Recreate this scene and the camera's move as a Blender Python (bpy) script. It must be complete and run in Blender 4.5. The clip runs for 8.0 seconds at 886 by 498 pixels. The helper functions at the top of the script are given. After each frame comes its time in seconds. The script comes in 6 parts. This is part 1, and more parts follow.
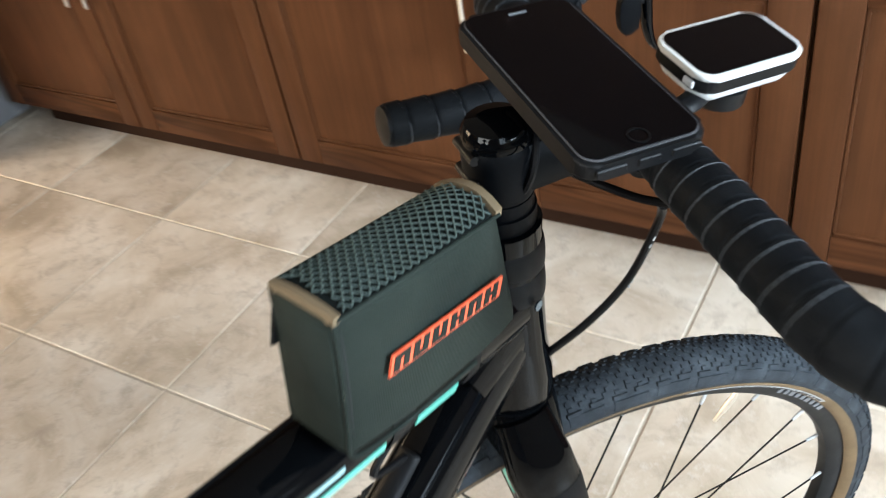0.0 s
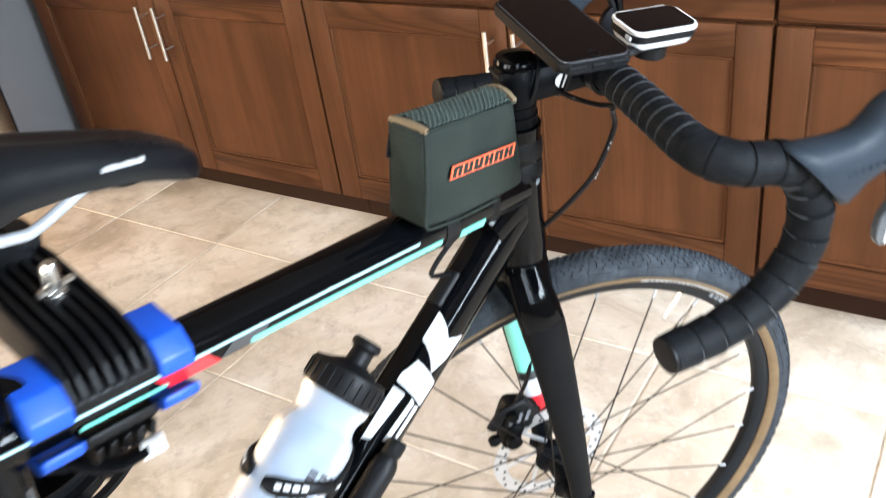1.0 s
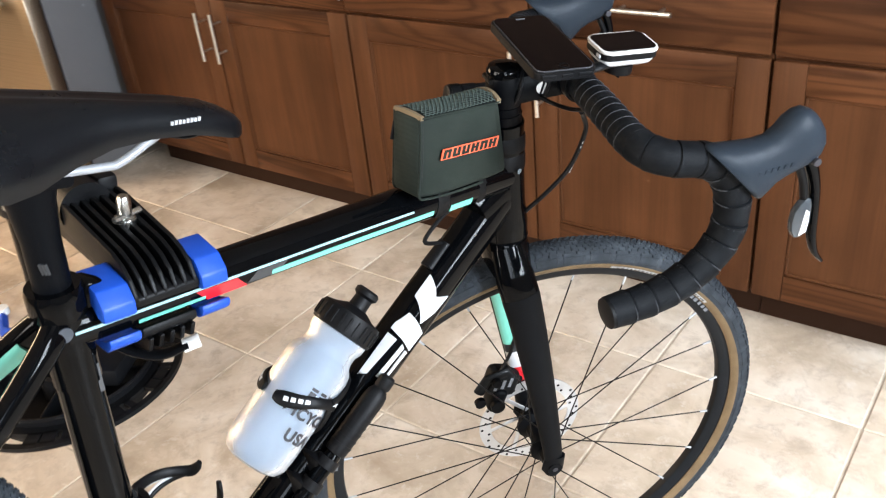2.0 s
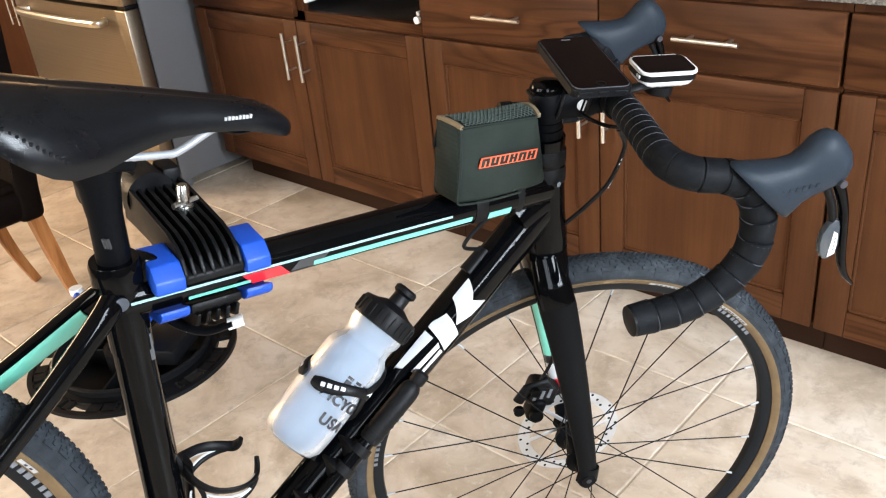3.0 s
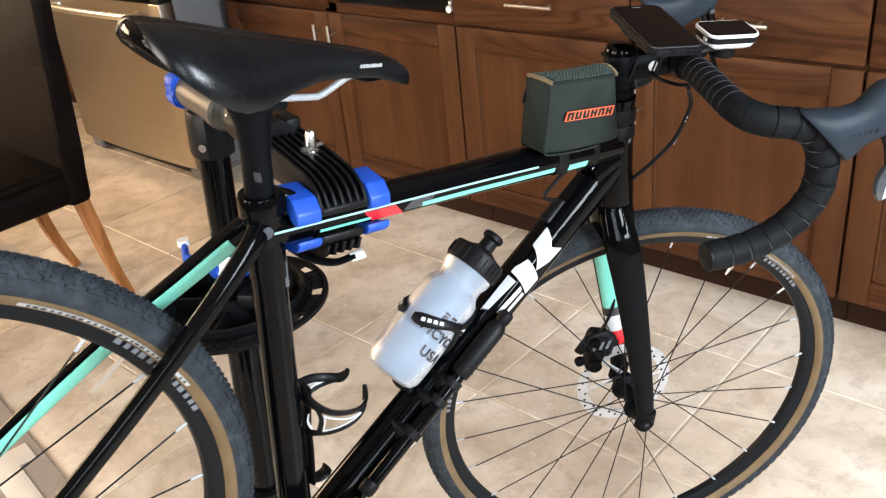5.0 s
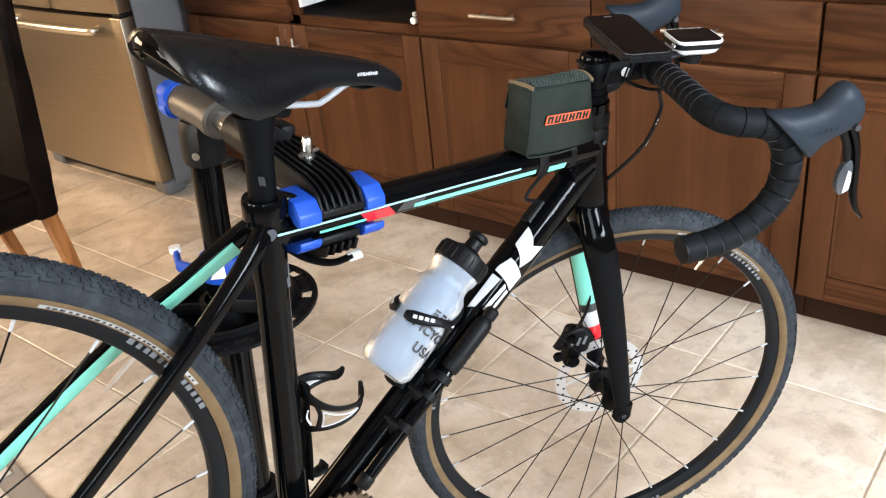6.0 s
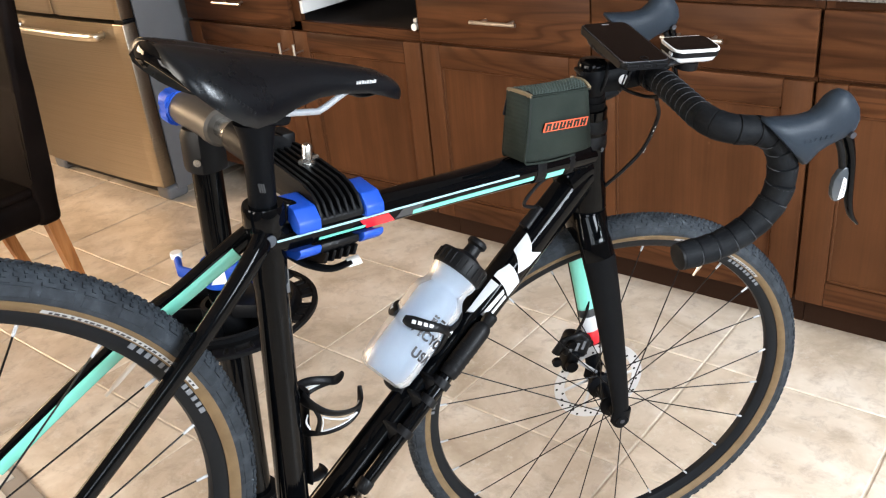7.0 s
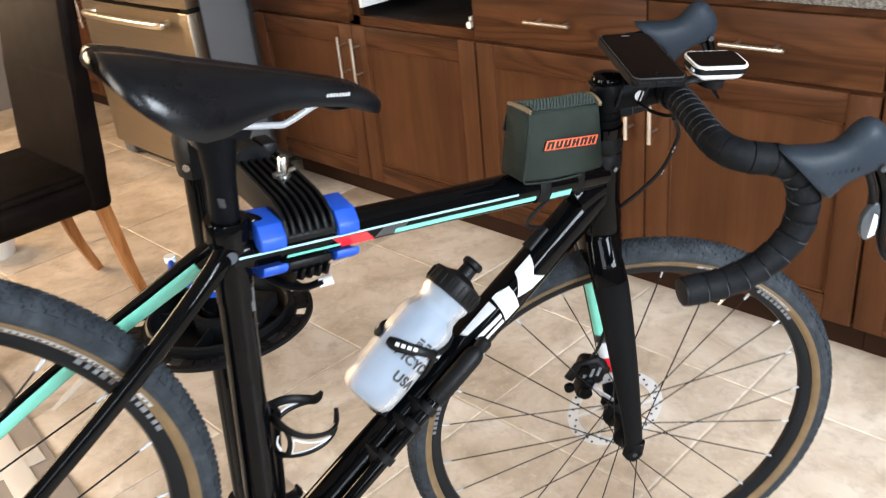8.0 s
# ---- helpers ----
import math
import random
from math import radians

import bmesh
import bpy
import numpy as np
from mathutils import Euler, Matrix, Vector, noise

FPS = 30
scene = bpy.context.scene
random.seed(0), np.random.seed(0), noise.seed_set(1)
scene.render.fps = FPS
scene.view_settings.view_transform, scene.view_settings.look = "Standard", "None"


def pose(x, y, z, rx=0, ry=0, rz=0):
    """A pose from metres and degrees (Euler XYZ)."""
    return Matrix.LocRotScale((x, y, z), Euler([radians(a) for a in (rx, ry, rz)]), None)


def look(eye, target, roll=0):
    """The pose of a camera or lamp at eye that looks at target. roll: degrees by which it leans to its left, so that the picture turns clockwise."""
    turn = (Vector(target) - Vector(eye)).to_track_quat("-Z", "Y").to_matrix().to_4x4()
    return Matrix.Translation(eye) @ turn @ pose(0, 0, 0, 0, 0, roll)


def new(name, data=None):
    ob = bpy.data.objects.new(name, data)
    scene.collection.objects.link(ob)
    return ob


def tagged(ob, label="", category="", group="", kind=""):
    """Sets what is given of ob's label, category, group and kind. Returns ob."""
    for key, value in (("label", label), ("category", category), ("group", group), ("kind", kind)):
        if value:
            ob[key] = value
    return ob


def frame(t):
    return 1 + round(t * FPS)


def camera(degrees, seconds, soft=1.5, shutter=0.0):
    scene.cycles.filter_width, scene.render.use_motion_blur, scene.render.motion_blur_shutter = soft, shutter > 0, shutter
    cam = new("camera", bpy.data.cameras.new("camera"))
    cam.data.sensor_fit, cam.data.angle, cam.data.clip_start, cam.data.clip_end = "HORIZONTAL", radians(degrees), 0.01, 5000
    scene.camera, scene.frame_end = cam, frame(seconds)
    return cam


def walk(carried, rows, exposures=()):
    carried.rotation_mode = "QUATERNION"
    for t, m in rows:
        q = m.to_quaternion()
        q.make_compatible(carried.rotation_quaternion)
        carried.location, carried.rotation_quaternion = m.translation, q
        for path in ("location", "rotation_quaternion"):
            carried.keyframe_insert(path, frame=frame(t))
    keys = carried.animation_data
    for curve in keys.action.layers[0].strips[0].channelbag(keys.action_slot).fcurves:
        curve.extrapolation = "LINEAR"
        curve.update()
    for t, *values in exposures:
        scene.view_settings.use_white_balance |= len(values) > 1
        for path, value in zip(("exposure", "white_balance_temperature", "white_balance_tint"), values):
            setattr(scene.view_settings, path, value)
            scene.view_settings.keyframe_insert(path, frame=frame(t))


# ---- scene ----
cam = camera(54.1, 8.0, soft=1.2, shutter=0.6)
PATH = [
    (0, (0.617, 0.304, 1.247), (-0.316, 1.574, 0.018), -10.9),
    (0.5, (0.716, 0.158, 1.282), (-0.321, 1.473, 0.188), -7.9),
    (1, (0.780, -0.004, 1.286), (-0.222, 1.370, 0.233), -8.5),
    (1.2, (0.798, -0.060, 1.298), (-0.189, 1.327, 0.246), -8.7),
    (2.3, (0.951, -0.124, 1.323), (-0.196, 1.196, 0.353), -5.6),
    (2.5, (0.967, -0.131, 1.324), (-0.225, 1.165, 0.376), -5.8),
    (3, (0.986, -0.133, 1.319), (-0.254, 1.133, 0.390), -6.0),
    (3.5, (0.994, -0.135, 1.318), (-0.250, 1.126, 0.391), -6.1),
    (4, (0.995, -0.147, 1.313), (-0.263, 1.097, 0.381), -6.1),
    (4.5, (0.990, -0.197, 1.309), (-0.273, 1.044, 0.378), -6.1),
    (4.7, (0.976, -0.236, 1.309), (-0.280, 1.013, 0.381), -6.1),
    (5.8, (0.981, -0.346, 1.329), (-0.191, 0.993, 0.415), -6.2),
    (6, (0.977, -0.346, 1.325), (-0.188, 1.001, 0.414), -6.0),
    (6.5, (0.976, -0.345, 1.325), (-0.185, 1.009, 0.420), -6.0),
    (7, (0.985, -0.349, 1.330), (-0.186, 1.000, 0.429), -6.0),
    (7.5, (1.007, -0.332, 1.325), (-0.203, 0.982, 0.425), -6.1),
    (8, (1.023, -0.230, 1.325), (-0.280, 0.992, 0.425), -5.8),
]
EXPOSURES = [(0.0, -0.06, 5900, 4), (0.5, 0.24, 6000, 6), (1.0, 0.40, 6050, 8), (1.3, 0.34, 6150, 10), (2.4, -0.08, 6350, 10), (8.0, -0.12, 6400, 10)]
walk(cam, [(t, look(eye, target, roll)) for t, eye, target, roll in PATH], EXPOSURES)

# ---- world and light ----
world = bpy.data.worlds.new("sky")
scene.world = world
world.use_nodes = True
wn, wl = world.node_tree.nodes, world.node_tree.links
sky = wn.new("ShaderNodeTexSky")
sky.sky_type, sky.sun_disc, sky.sun_elevation, sky.sun_rotation = "NISHITA", False, radians(40), radians(0)
wl.new(sky.outputs[0], wn["Background"].inputs[0])
wn["Background"].inputs[1].default_value = 0.12


def window_light(name, size_x, size_y, m, power, color):
    lamp = bpy.data.lights.new(name, "AREA")
    lamp.shape, lamp.size, lamp.size_y, lamp.energy, lamp.color = "RECTANGLE", size_x, size_y, power, color
    ob = new(name, lamp)
    ob.matrix_world = m
    return ob


# Daylight through wide east glazing and a south window; the west lamp is added warm fill.
for y, power, aim in ((-1.45, 34, (0.7, 0.2, 0.5)), (0.45, 168, (0.9, 1.6, 0.5))):
    window_light("daylight_east", 0.85, 1.15, look((2.56, y, 1.56), aim), power, (0.84, 0.92, 1.0))
window_light("daylight_south", 2.3, 1.1, look((-0.2, -2.56, 1.55), (0.3, -0.2, 0.5)), 150, (1.0, 0.93, 0.84))
# Unseen source, added to brighten and warm the floor on the left.
window_light("daylight_west", 1.7, 1.1, look((-4.26, -0.6, 1.55), (-2.0, 0.0, 0.0)), 135, (1.0, 0.70, 0.42))

# ---- materials ----


def mat(name, color, rough=0.5, metal=0.0, **kw):
    m = bpy.data.materials.new(name)
    m.use_nodes = True
    b = m.node_tree.nodes["Principled BSDF"]
    b.inputs["Base Color"].default_value = (*color, 1)
    b.inputs["Roughness"].default_value = rough
    b.inputs["Metallic"].default_value = metal
    for k, v in kw.items():
        b.inputs[k.replace("_", " ")].default_value = v
    return m


def nodes(m):
    t = m.node_tree
    return t.nodes, t.links, t.nodes["Principled BSDF"]


def coords(m, scale=(1, 1, 1), shift=0.0):
    """Object coordinates, scaled, with a shift of their own for each object."""
    n, l, _ = nodes(m)
    tc, mp = n.new("ShaderNodeTexCoord"), n.new("ShaderNodeMapping")
    mp.inputs["Scale"].default_value = scale
    l.new(tc.outputs["Object"], mp.inputs["Vector"])
    if shift:
        oi, mul = n.new("ShaderNodeObjectInfo"), n.new("ShaderNodeMath")
        mul.operation = "MULTIPLY"
        mul.inputs[1].default_value = shift
        l.new(oi.outputs["Random"], mul.inputs[0])
        cb = n.new("ShaderNodeCombineXYZ")
        for i in range(3):
            l.new(mul.outputs[0], cb.inputs[i])
        l.new(cb.outputs[0], mp.inputs["Location"])
    return mp.outputs[0]


def noise_node(m, vec, scale, detail=4.0, rough=0.55, distortion=0.0):
    n, l, _ = nodes(m)
    t = n.new("ShaderNodeTexNoise")
    for k, v in (("Scale", scale), ("Detail", detail), ("Roughness", rough), ("Distortion", distortion)):
        t.inputs[k].default_value = v
    l.new(vec, t.inputs["Vector"])
    return t.outputs["Fac"]


def ramp(m, fac, stops):
    n, l, _ = nodes(m)
    r = n.new("ShaderNodeValToRGB")
    e = r.color_ramp.elements
    while len(e) < len(stops):
        e.new(0.5)
    for el, (p, c) in zip(e, stops):
        el.position, el.color = p, (*c, 1) if len(c) == 3 else c
    l.new(fac, r.inputs[0])
    return r.outputs[0]


def mix(m, fac, a, b, how="MIX"):
    n, l, _ = nodes(m)
    x = n.new("ShaderNodeMix")
    x.data_type, x.blend_type = "RGBA", how
    for sock, v in ((x.inputs[0], fac), (x.inputs[6], a), (x.inputs[7], b)):
        if isinstance(v, (int, float)):
            sock.default_value = v
        elif isinstance(v, tuple):
            sock.default_value = (*v, 1)
        else:
            l.new(v, sock)
    return x.outputs[2]


def bump(m, fac, strength, distance):
    n, l, b = nodes(m)
    x = n.new("ShaderNodeBump")
    x.inputs["Strength"].default_value, x.inputs["Distance"].default_value = strength, distance
    l.new(fac, x.inputs["Height"])
    l.new(x.outputs[0], b.inputs["Normal"])


def base(m, col):
    _, l, b = nodes(m)
    l.new(col, b.inputs["Base Color"])


def rough_from(m, fac, lo, hi):
    n, l, b = nodes(m)
    r = n.new("ShaderNodeMapRange")
    r.inputs["To Min"].default_value, r.inputs["To Max"].default_value = lo, hi
    l.new(fac, r.inputs["Value"])
    l.new(r.outputs[0], b.inputs["Roughness"])


def wood(name, axis, dark, mid, light, rough=0.42, scale=1.0, streak=0.3, lines=70.0):
    """Stained wood, its grain along one axis; lines: how many growth rings show."""
    m = mat(name, mid, rough)
    st = [9.0 * scale] * 3
    st[axis] = 0.55 * scale
    v = coords(m, st, 37.0)
    broad = noise_node(m, v, 1.6, 3, 0.5, 1.2)
    n, l, _ = nodes(m)
    st1 = [13.0 * scale] * 3
    st1[axis] = 1.5 * scale
    hills = noise_node(m, coords(m, st1, 23.0), 0.62, 1.6, 0.45, 0.25)
    mul, sine, half = n.new("ShaderNodeMath"), n.new("ShaderNodeMath"), n.new("ShaderNodeMath")
    mul.operation, sine.operation, half.operation = "MULTIPLY", "SINE", "MULTIPLY_ADD"
    mul.inputs[1].default_value = lines
    half.inputs[1].default_value, half.inputs[2].default_value = 0.5, 0.5
    l.new(hills, mul.inputs[0])
    l.new(mul.outputs[0], sine.inputs[0])
    l.new(sine.outputs[0], half.inputs[0])
    st2 = [160.0] * 3
    st2[axis] = 5.0
    v2 = coords(m, st2, 11.0)
    fine = noise_node(m, v2, 1.0, 3, 0.6)
    blotch = noise_node(m, coords(m, (3, 3, 3), 5.0), 1.3, 3)
    c = ramp(m, broad, [(0.3, dark), (0.5, mid), (0.72, light)])
    c = mix(m, ramp(m, half.outputs[0], [(0.35, (0.0,) * 3), (0.75, (streak * 0.40,) * 3), (0.97, (streak,) * 3)]), c, dark)
    c = mix(m, 0.35, c, ramp(m, fine, [(0.3, (0.55,) * 3), (0.6, (1.0,) * 3)]), "MULTIPLY")
    c = mix(m, 0.8, c, ramp(m, blotch, [(0.3, (0.74,) * 3), (0.7, (1.12,) * 3)]), "MULTIPLY")
    base(m, c)
    m.node_tree.nodes["Principled BSDF"].inputs["Specular IOR Level"].default_value = 0.09
    rough_from(m, fine, rough - 0.08, rough + 0.12)
    bump(m, fine, 0.12, 0.0006)
    return m


WOOD_V = wood("stained_wood_upright", 2, (0.054, 0.0202, 0.0078), (0.068, 0.0260, 0.0100), (0.080, 0.0312, 0.0124), streak=0.14, lines=60.0)
WOOD_H = wood("stained_wood_level", 0, (0.029, 0.0102, 0.0037), (0.064, 0.0242, 0.0092), (0.092, 0.0355, 0.0138), streak=0.62, lines=95.0)
LEG_WOOD = wood("oak_leg", 2, (0.22, 0.085, 0.025), (0.36, 0.15, 0.05), (0.46, 0.21, 0.08), 0.38, 2.0)
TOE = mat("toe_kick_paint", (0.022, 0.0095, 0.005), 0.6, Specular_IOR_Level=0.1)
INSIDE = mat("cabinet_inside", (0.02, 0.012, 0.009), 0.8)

GLOSS = mat("gloss_black_paint", (0.0012, 0.0014, 0.0018), 0.035, Specular_IOR_Level=0.11)
SATIN = mat("satin_black_alloy", (0.0014, 0.0018, 0.0026), 0.40, Specular_IOR_Level=0.06)
MATTE = mat("matte_carbon", (0.0018, 0.0022, 0.003), 0.5, Specular_IOR_Level=0.07)
BLACK_PLASTIC = mat("black_plastic", (0.0028, 0.0030, 0.0036), 0.45, Specular_IOR_Level=0.14)
RUBBER_SOFT = mat("hood_rubber", (0.0125, 0.0172, 0.0235), 0.55, Specular_IOR_Level=0.09)
MINT = mat("mint_paint", (0.15, 0.50, 0.40), 0.25, Coat_Weight=0.2)
RED = mat("red_paint", (0.55, 0.014, 0.022), 0.3, Coat_Weight=0.2)
WHITE = mat("white_print", (0.50, 0.51, 0.52), 0.4)
# Pale blue that stands for the sky's reflection along the top tube.
PALE_GLINT = mat("painted_sky_highlight", (0.26, 0.42, 0.44), 0.25, Coat_Weight=0.2)
GREY_PANEL = mat("smoke_grey_paint", (0.022, 0.025, 0.03), 0.3, Coat_Weight=0.3)
BLUE = mat("blue_rubber_plastic", (0.007, 0.052, 0.34), 0.45, Specular_IOR_Level=0.3)
STEEL = mat("bright_steel", (0.50, 0.50, 0.48), 0.25, 1.0)
NICKEL = mat("satin_nickel", (0.62, 0.58, 0.52), 0.33, 1.0)
SPROCKET = mat("worn_sprocket_steel", (0.14, 0.115, 0.085), 0.4, 1.0)
SPOKE = mat("black_spoke", (0.0022, 0.0022, 0.0026), 0.35, Specular_IOR_Level=0.14)
SCREEN = mat("dark_glass", (0.0012, 0.0012, 0.0016), 0.05, Specular_IOR_Level=0.12)
PRINT_GREY = mat("grey_print", (0.11, 0.118, 0.13), 0.5)
ORANGE = mat("orange_print", (0.60, 0.085, 0.030), 0.6)
TAN_TRIM = mat("tan_piping", (0.12, 0.085, 0.045), 0.8)
PALE_PRINT = mat("pale_print", (0.34, 0.35, 0.36), 0.5)
INK = mat("black_ink", (0.015, 0.015, 0.02), 0.5)

for m_ in (SATIN, MATTE, BLACK_PLASTIC, RUBBER_SOFT):
    v_ = coords(m_, (1, 1, 1))
    bump(m_, noise_node(m_, v_, 900, 2), 0.12, 0.0004)
    rough_from(m_, noise_node(m_, v_, 25, 4), 0.34, 0.6)

SADDLE = mat("saddle_cover", (0.0016, 0.0024, 0.0036), 0.30, Specular_IOR_Level=0.26)
bump(SADDLE, noise_node(SADDLE, coords(SADDLE), 1400, 2), 0.08, 0.0003)
rough_from(SADDLE, noise_node(SADDLE, coords(SADDLE), 30, 4), 0.22, 0.36)

TAPE = mat("bar_tape", (0.014, 0.015, 0.017), 0.62, Specular_IOR_Level=0.08)
bump(TAPE, noise_node(TAPE, coords(TAPE), 700, 2), 0.3, 0.0006)
base(TAPE, ramp(TAPE, noise_node(TAPE, coords(TAPE), 60, 4), [(0.35, (0.0022, 0.0027, 0.0036)), (0.75, (0.0060, 0.0070, 0.0084))]))

# Lighter than the tape: the highlight on each wrap's edge, as colour.
TAPE_EDGE_GLINT = mat("tape_edge_highlight", (0.04, 0.043, 0.048), 0.6, Specular_IOR_Level=0.2)

RUBBER = mat("tyre_rubber", (0.04, 0.042, 0.046), 0.72, Specular_IOR_Level=0.15)
base(RUBBER, ramp(RUBBER, noise_node(RUBBER, coords(RUBBER), 45, 6, 0.65), [(0.35, (0.012, 0.0145, 0.018)), (0.55, (0.021, 0.0255, 0.031)), (0.78, (0.044, 0.052, 0.060))]))
bump(RUBBER, noise_node(RUBBER, coords(RUBBER), 260, 3), 0.3, 0.0008)
SIDEWALL = mat("tan_sidewall", (0.24, 0.135, 0.06), 0.65)
base(SIDEWALL, ramp(SIDEWALL, noise_node(SIDEWALL, coords(SIDEWALL), 40, 4), [(0.3, (0.085, 0.052, 0.021)), (0.7, (0.125, 0.080, 0.036))]))
RIM = mat("rim_black", (0.005, 0.006, 0.0075), 0.4, Specular_IOR_Level=0.12)
rough_from(RIM, noise_node(RIM, coords(RIM), 30, 4), 0.3, 0.55)

ROTOR = mat("brake_steel", (0.54, 0.55, 0.57), 0.40, 0.85)
bump(ROTOR, noise_node(ROTOR, coords(ROTOR), 300, 2), 0.2, 0.0003)

LEATHER = mat("dark_leather", (0.016, 0.010, 0.008), 0.36, Specular_IOR_Level=0.035)
LV = coords(LEATHER)
base(LEATHER, ramp(LEATHER, noise_node(LEATHER, LV, 9, 4), [(0.35, (0.0028, 0.0018, 0.0017)), (0.7, (0.0075, 0.0048, 0.0038))]))
bump(LEATHER, noise_node(LEATHER, LV, 320, 4, 0.6), 0.25, 0.001)
rough_from(LEATHER, noise_node(LEATHER, LV, 14, 3), 0.46, 0.62)

FRIDGE = mat("brushed_steel", (0.52, 0.43, 0.33), 0.34, 1.0)
FV = coords(FRIDGE, (2, 2, 600))
base(FRIDGE, ramp(FRIDGE, noise_node(FRIDGE, FV, 1.0, 2), [(0.3, (0.235, 0.194, 0.142)), (0.7, (0.325, 0.270, 0.203))]))
rough_from(FRIDGE, noise_node(FRIDGE, FV, 1.0, 2), 0.3, 0.42)
FRIDGE_SIDE = mat("fridge_grey", (0.11, 0.114, 0.122), 0.5)
bump(FRIDGE_SIDE, noise_node(FRIDGE_SIDE, coords(FRIDGE_SIDE), 350, 3), 0.2, 0.0008)

FABRIC = mat("olive_nylon", (0.040, 0.048, 0.038), 0.7, Specular_IOR_Level=0.12)
n_, l_, b_ = nodes(FABRIC)
fv_ = coords(FABRIC, (1, 1, 1))
wv_ = []
for d_ in ("X", "Z"):
    w_ = n_.new("ShaderNodeTexWave")
    w_.bands_direction = d_
    w_.inputs["Scale"].default_value = 260
    l_.new(fv_, w_.inputs["Vector"])
    wv_.append(w_.outputs["Fac"])
weave_ = mix(FABRIC, 0.5, wv_[0], wv_[1])
base(FABRIC, mix(FABRIC, 0.5, ramp(FABRIC, noise_node(FABRIC, fv_, 22, 4), [(0.3, (0.0085, 0.0125, 0.0105)), (0.7, (0.0155, 0.0205, 0.0165))]), ramp(FABRIC, weave_, [(0.2, (0.6,) * 3), (0.8, (1.15,) * 3)]), "MULTIPLY"))
bump(FABRIC, weave_, 0.35, 0.0006)

BOTTLE = mat("frosted_plastic", (0.60, 0.70, 0.82), 0.42, Transmission_Weight=0.80, IOR=1.25, Specular_IOR_Level=0.3)
rough_from(BOTTLE, noise_node(BOTTLE, coords(BOTTLE), 25, 4), 0.36, 0.55)

TILE = mat("stone_tile", (0.5, 0.42, 0.33), 0.34)
TV = coords(TILE, (1, 1, 1), 61.0)
t1 = noise_node(TILE, TV, 4.5, 7, 0.62, 0.6)
t2 = noise_node(TILE, TV, 19, 8, 0.7, 0.4)
tc_ = ramp(TILE, t1, [(0.30, (0.365, 0.292, 0.212)), (0.48, (0.54, 0.458, 0.364)), (0.66, (0.67, 0.600, 0.514))])
tc_ = mix(TILE, ramp(TILE, t2, [(0.50, (0.0,) * 3), (0.68, (0.62,) * 3)]), tc_, (0.33, 0.268, 0.208))
tc_ = mix(TILE, ramp(TILE, noise_node(TILE, TV, 33, 5, 0.7), [(0.56, (0.0,) * 3), (0.72, (0.6,) * 3)]), tc_, (0.64, 0.60, 0.545))
oi_ = TILE.node_tree.nodes.new("ShaderNodeObjectInfo")
tc_ = mix(TILE, 1.0, tc_, ramp(TILE, oi_.outputs["Random"], [(0.0, (0.90, 0.89, 0.88)), (1.0, (1.06, 1.05, 1.03))]), "MULTIPLY")
base(TILE, tc_)
rough_from(TILE, t2, 0.26, 0.46)
bump(TILE, t2, 0.10, 0.002)
GROUT = mat("cream_grout", (0.56, 0.48, 0.38), 0.85)
base(GROUT, ramp(GROUT, noise_node(GROUT, coords(GROUT), 30, 5), [(0.3, (0.42, 0.355, 0.275)), (0.7, (0.55, 0.480, 0.390))]))

WALL = mat("taupe_wall_paint", (0.20, 0.17, 0.14), 0.75)
# Unseen wall made dark in place of upper cabinets, so glossy blacks reflect little.
DARK_WALL = mat("dark_brown_wall", (0.075, 0.040, 0.024), 0.6)
bump(WALL, noise_node(WALL, coords(WALL), 120, 4), 0.15, 0.001)
CEIL = mat("pale_ceiling_paint", (0.34, 0.31, 0.28), 0.9)
bump(CEIL, noise_node(CEIL, coords(CEIL), 90, 4), 0.2, 0.002)
GRANITE = mat("grey_granite", (0.2, 0.2, 0.19), 0.2)
base(GRANITE, ramp(GRANITE, noise_node(GRANITE, coords(GRANITE), 130, 6, 0.7), [(0.35, (0.03, 0.028, 0.026)), (0.5, (0.10, 0.095, 0.085)), (0.68, (0.22, 0.21, 0.19))]))
FRAME_WHITE = mat("white_frame", (0.78, 0.78, 0.76), 0.4)
GLASS = mat("window_glass", (1, 1, 1), 0.0, Transmission_Weight=1.0, IOR=1.45)
RUG = mat("grey_rug", (0.33, 0.29, 0.25), 0.95)
bump(RUG, noise_node(RUG, coords(RUG), 400, 3), 0.6, 0.003)
RUG_WHITE = mat("white_rug_band", (0.66, 0.62, 0.56), 0.95)
bump(RUG_WHITE, noise_node(RUG_WHITE, coords(RUG_WHITE), 400, 3), 0.6, 0.003)

# ---- building helpers ----
WM = {}


def thing(name, m, label, category, group="", kind=""):
    ob = new(name)
    ob.empty_display_size = 0.05
    ob.matrix_world = m
    WM[ob] = m.copy()
    return tagged(ob, label, category, group, kind)


def part(name, bm, material, parent, label="", m=None, sharp=35):
    """Links a bmesh as one mesh under a thing or a part; m: its pose in the world."""
    me = bpy.data.meshes.new(name)
    bmesh.ops.recalc_face_normals(bm, faces=bm.faces[:])
    bm.to_mesh(me)
    bm.free()
    return part_of_mesh(name, me, material, parent, label, m, sharp)


def part_of_mesh(name, me, material, parent, label="", m=None, sharp=35):
    me.materials.append(material)
    me.polygons.foreach_set("use_smooth", [True] * len(me.polygons))
    me.set_sharp_from_angle(angle=radians(sharp))
    ob = new(name, me)
    m = WM[parent] if m is None else m
    ob.parent = parent
    ob.matrix_basis = WM[parent].inverted() @ m
    WM[ob] = m.copy()
    return tagged(ob, label) if label else ob


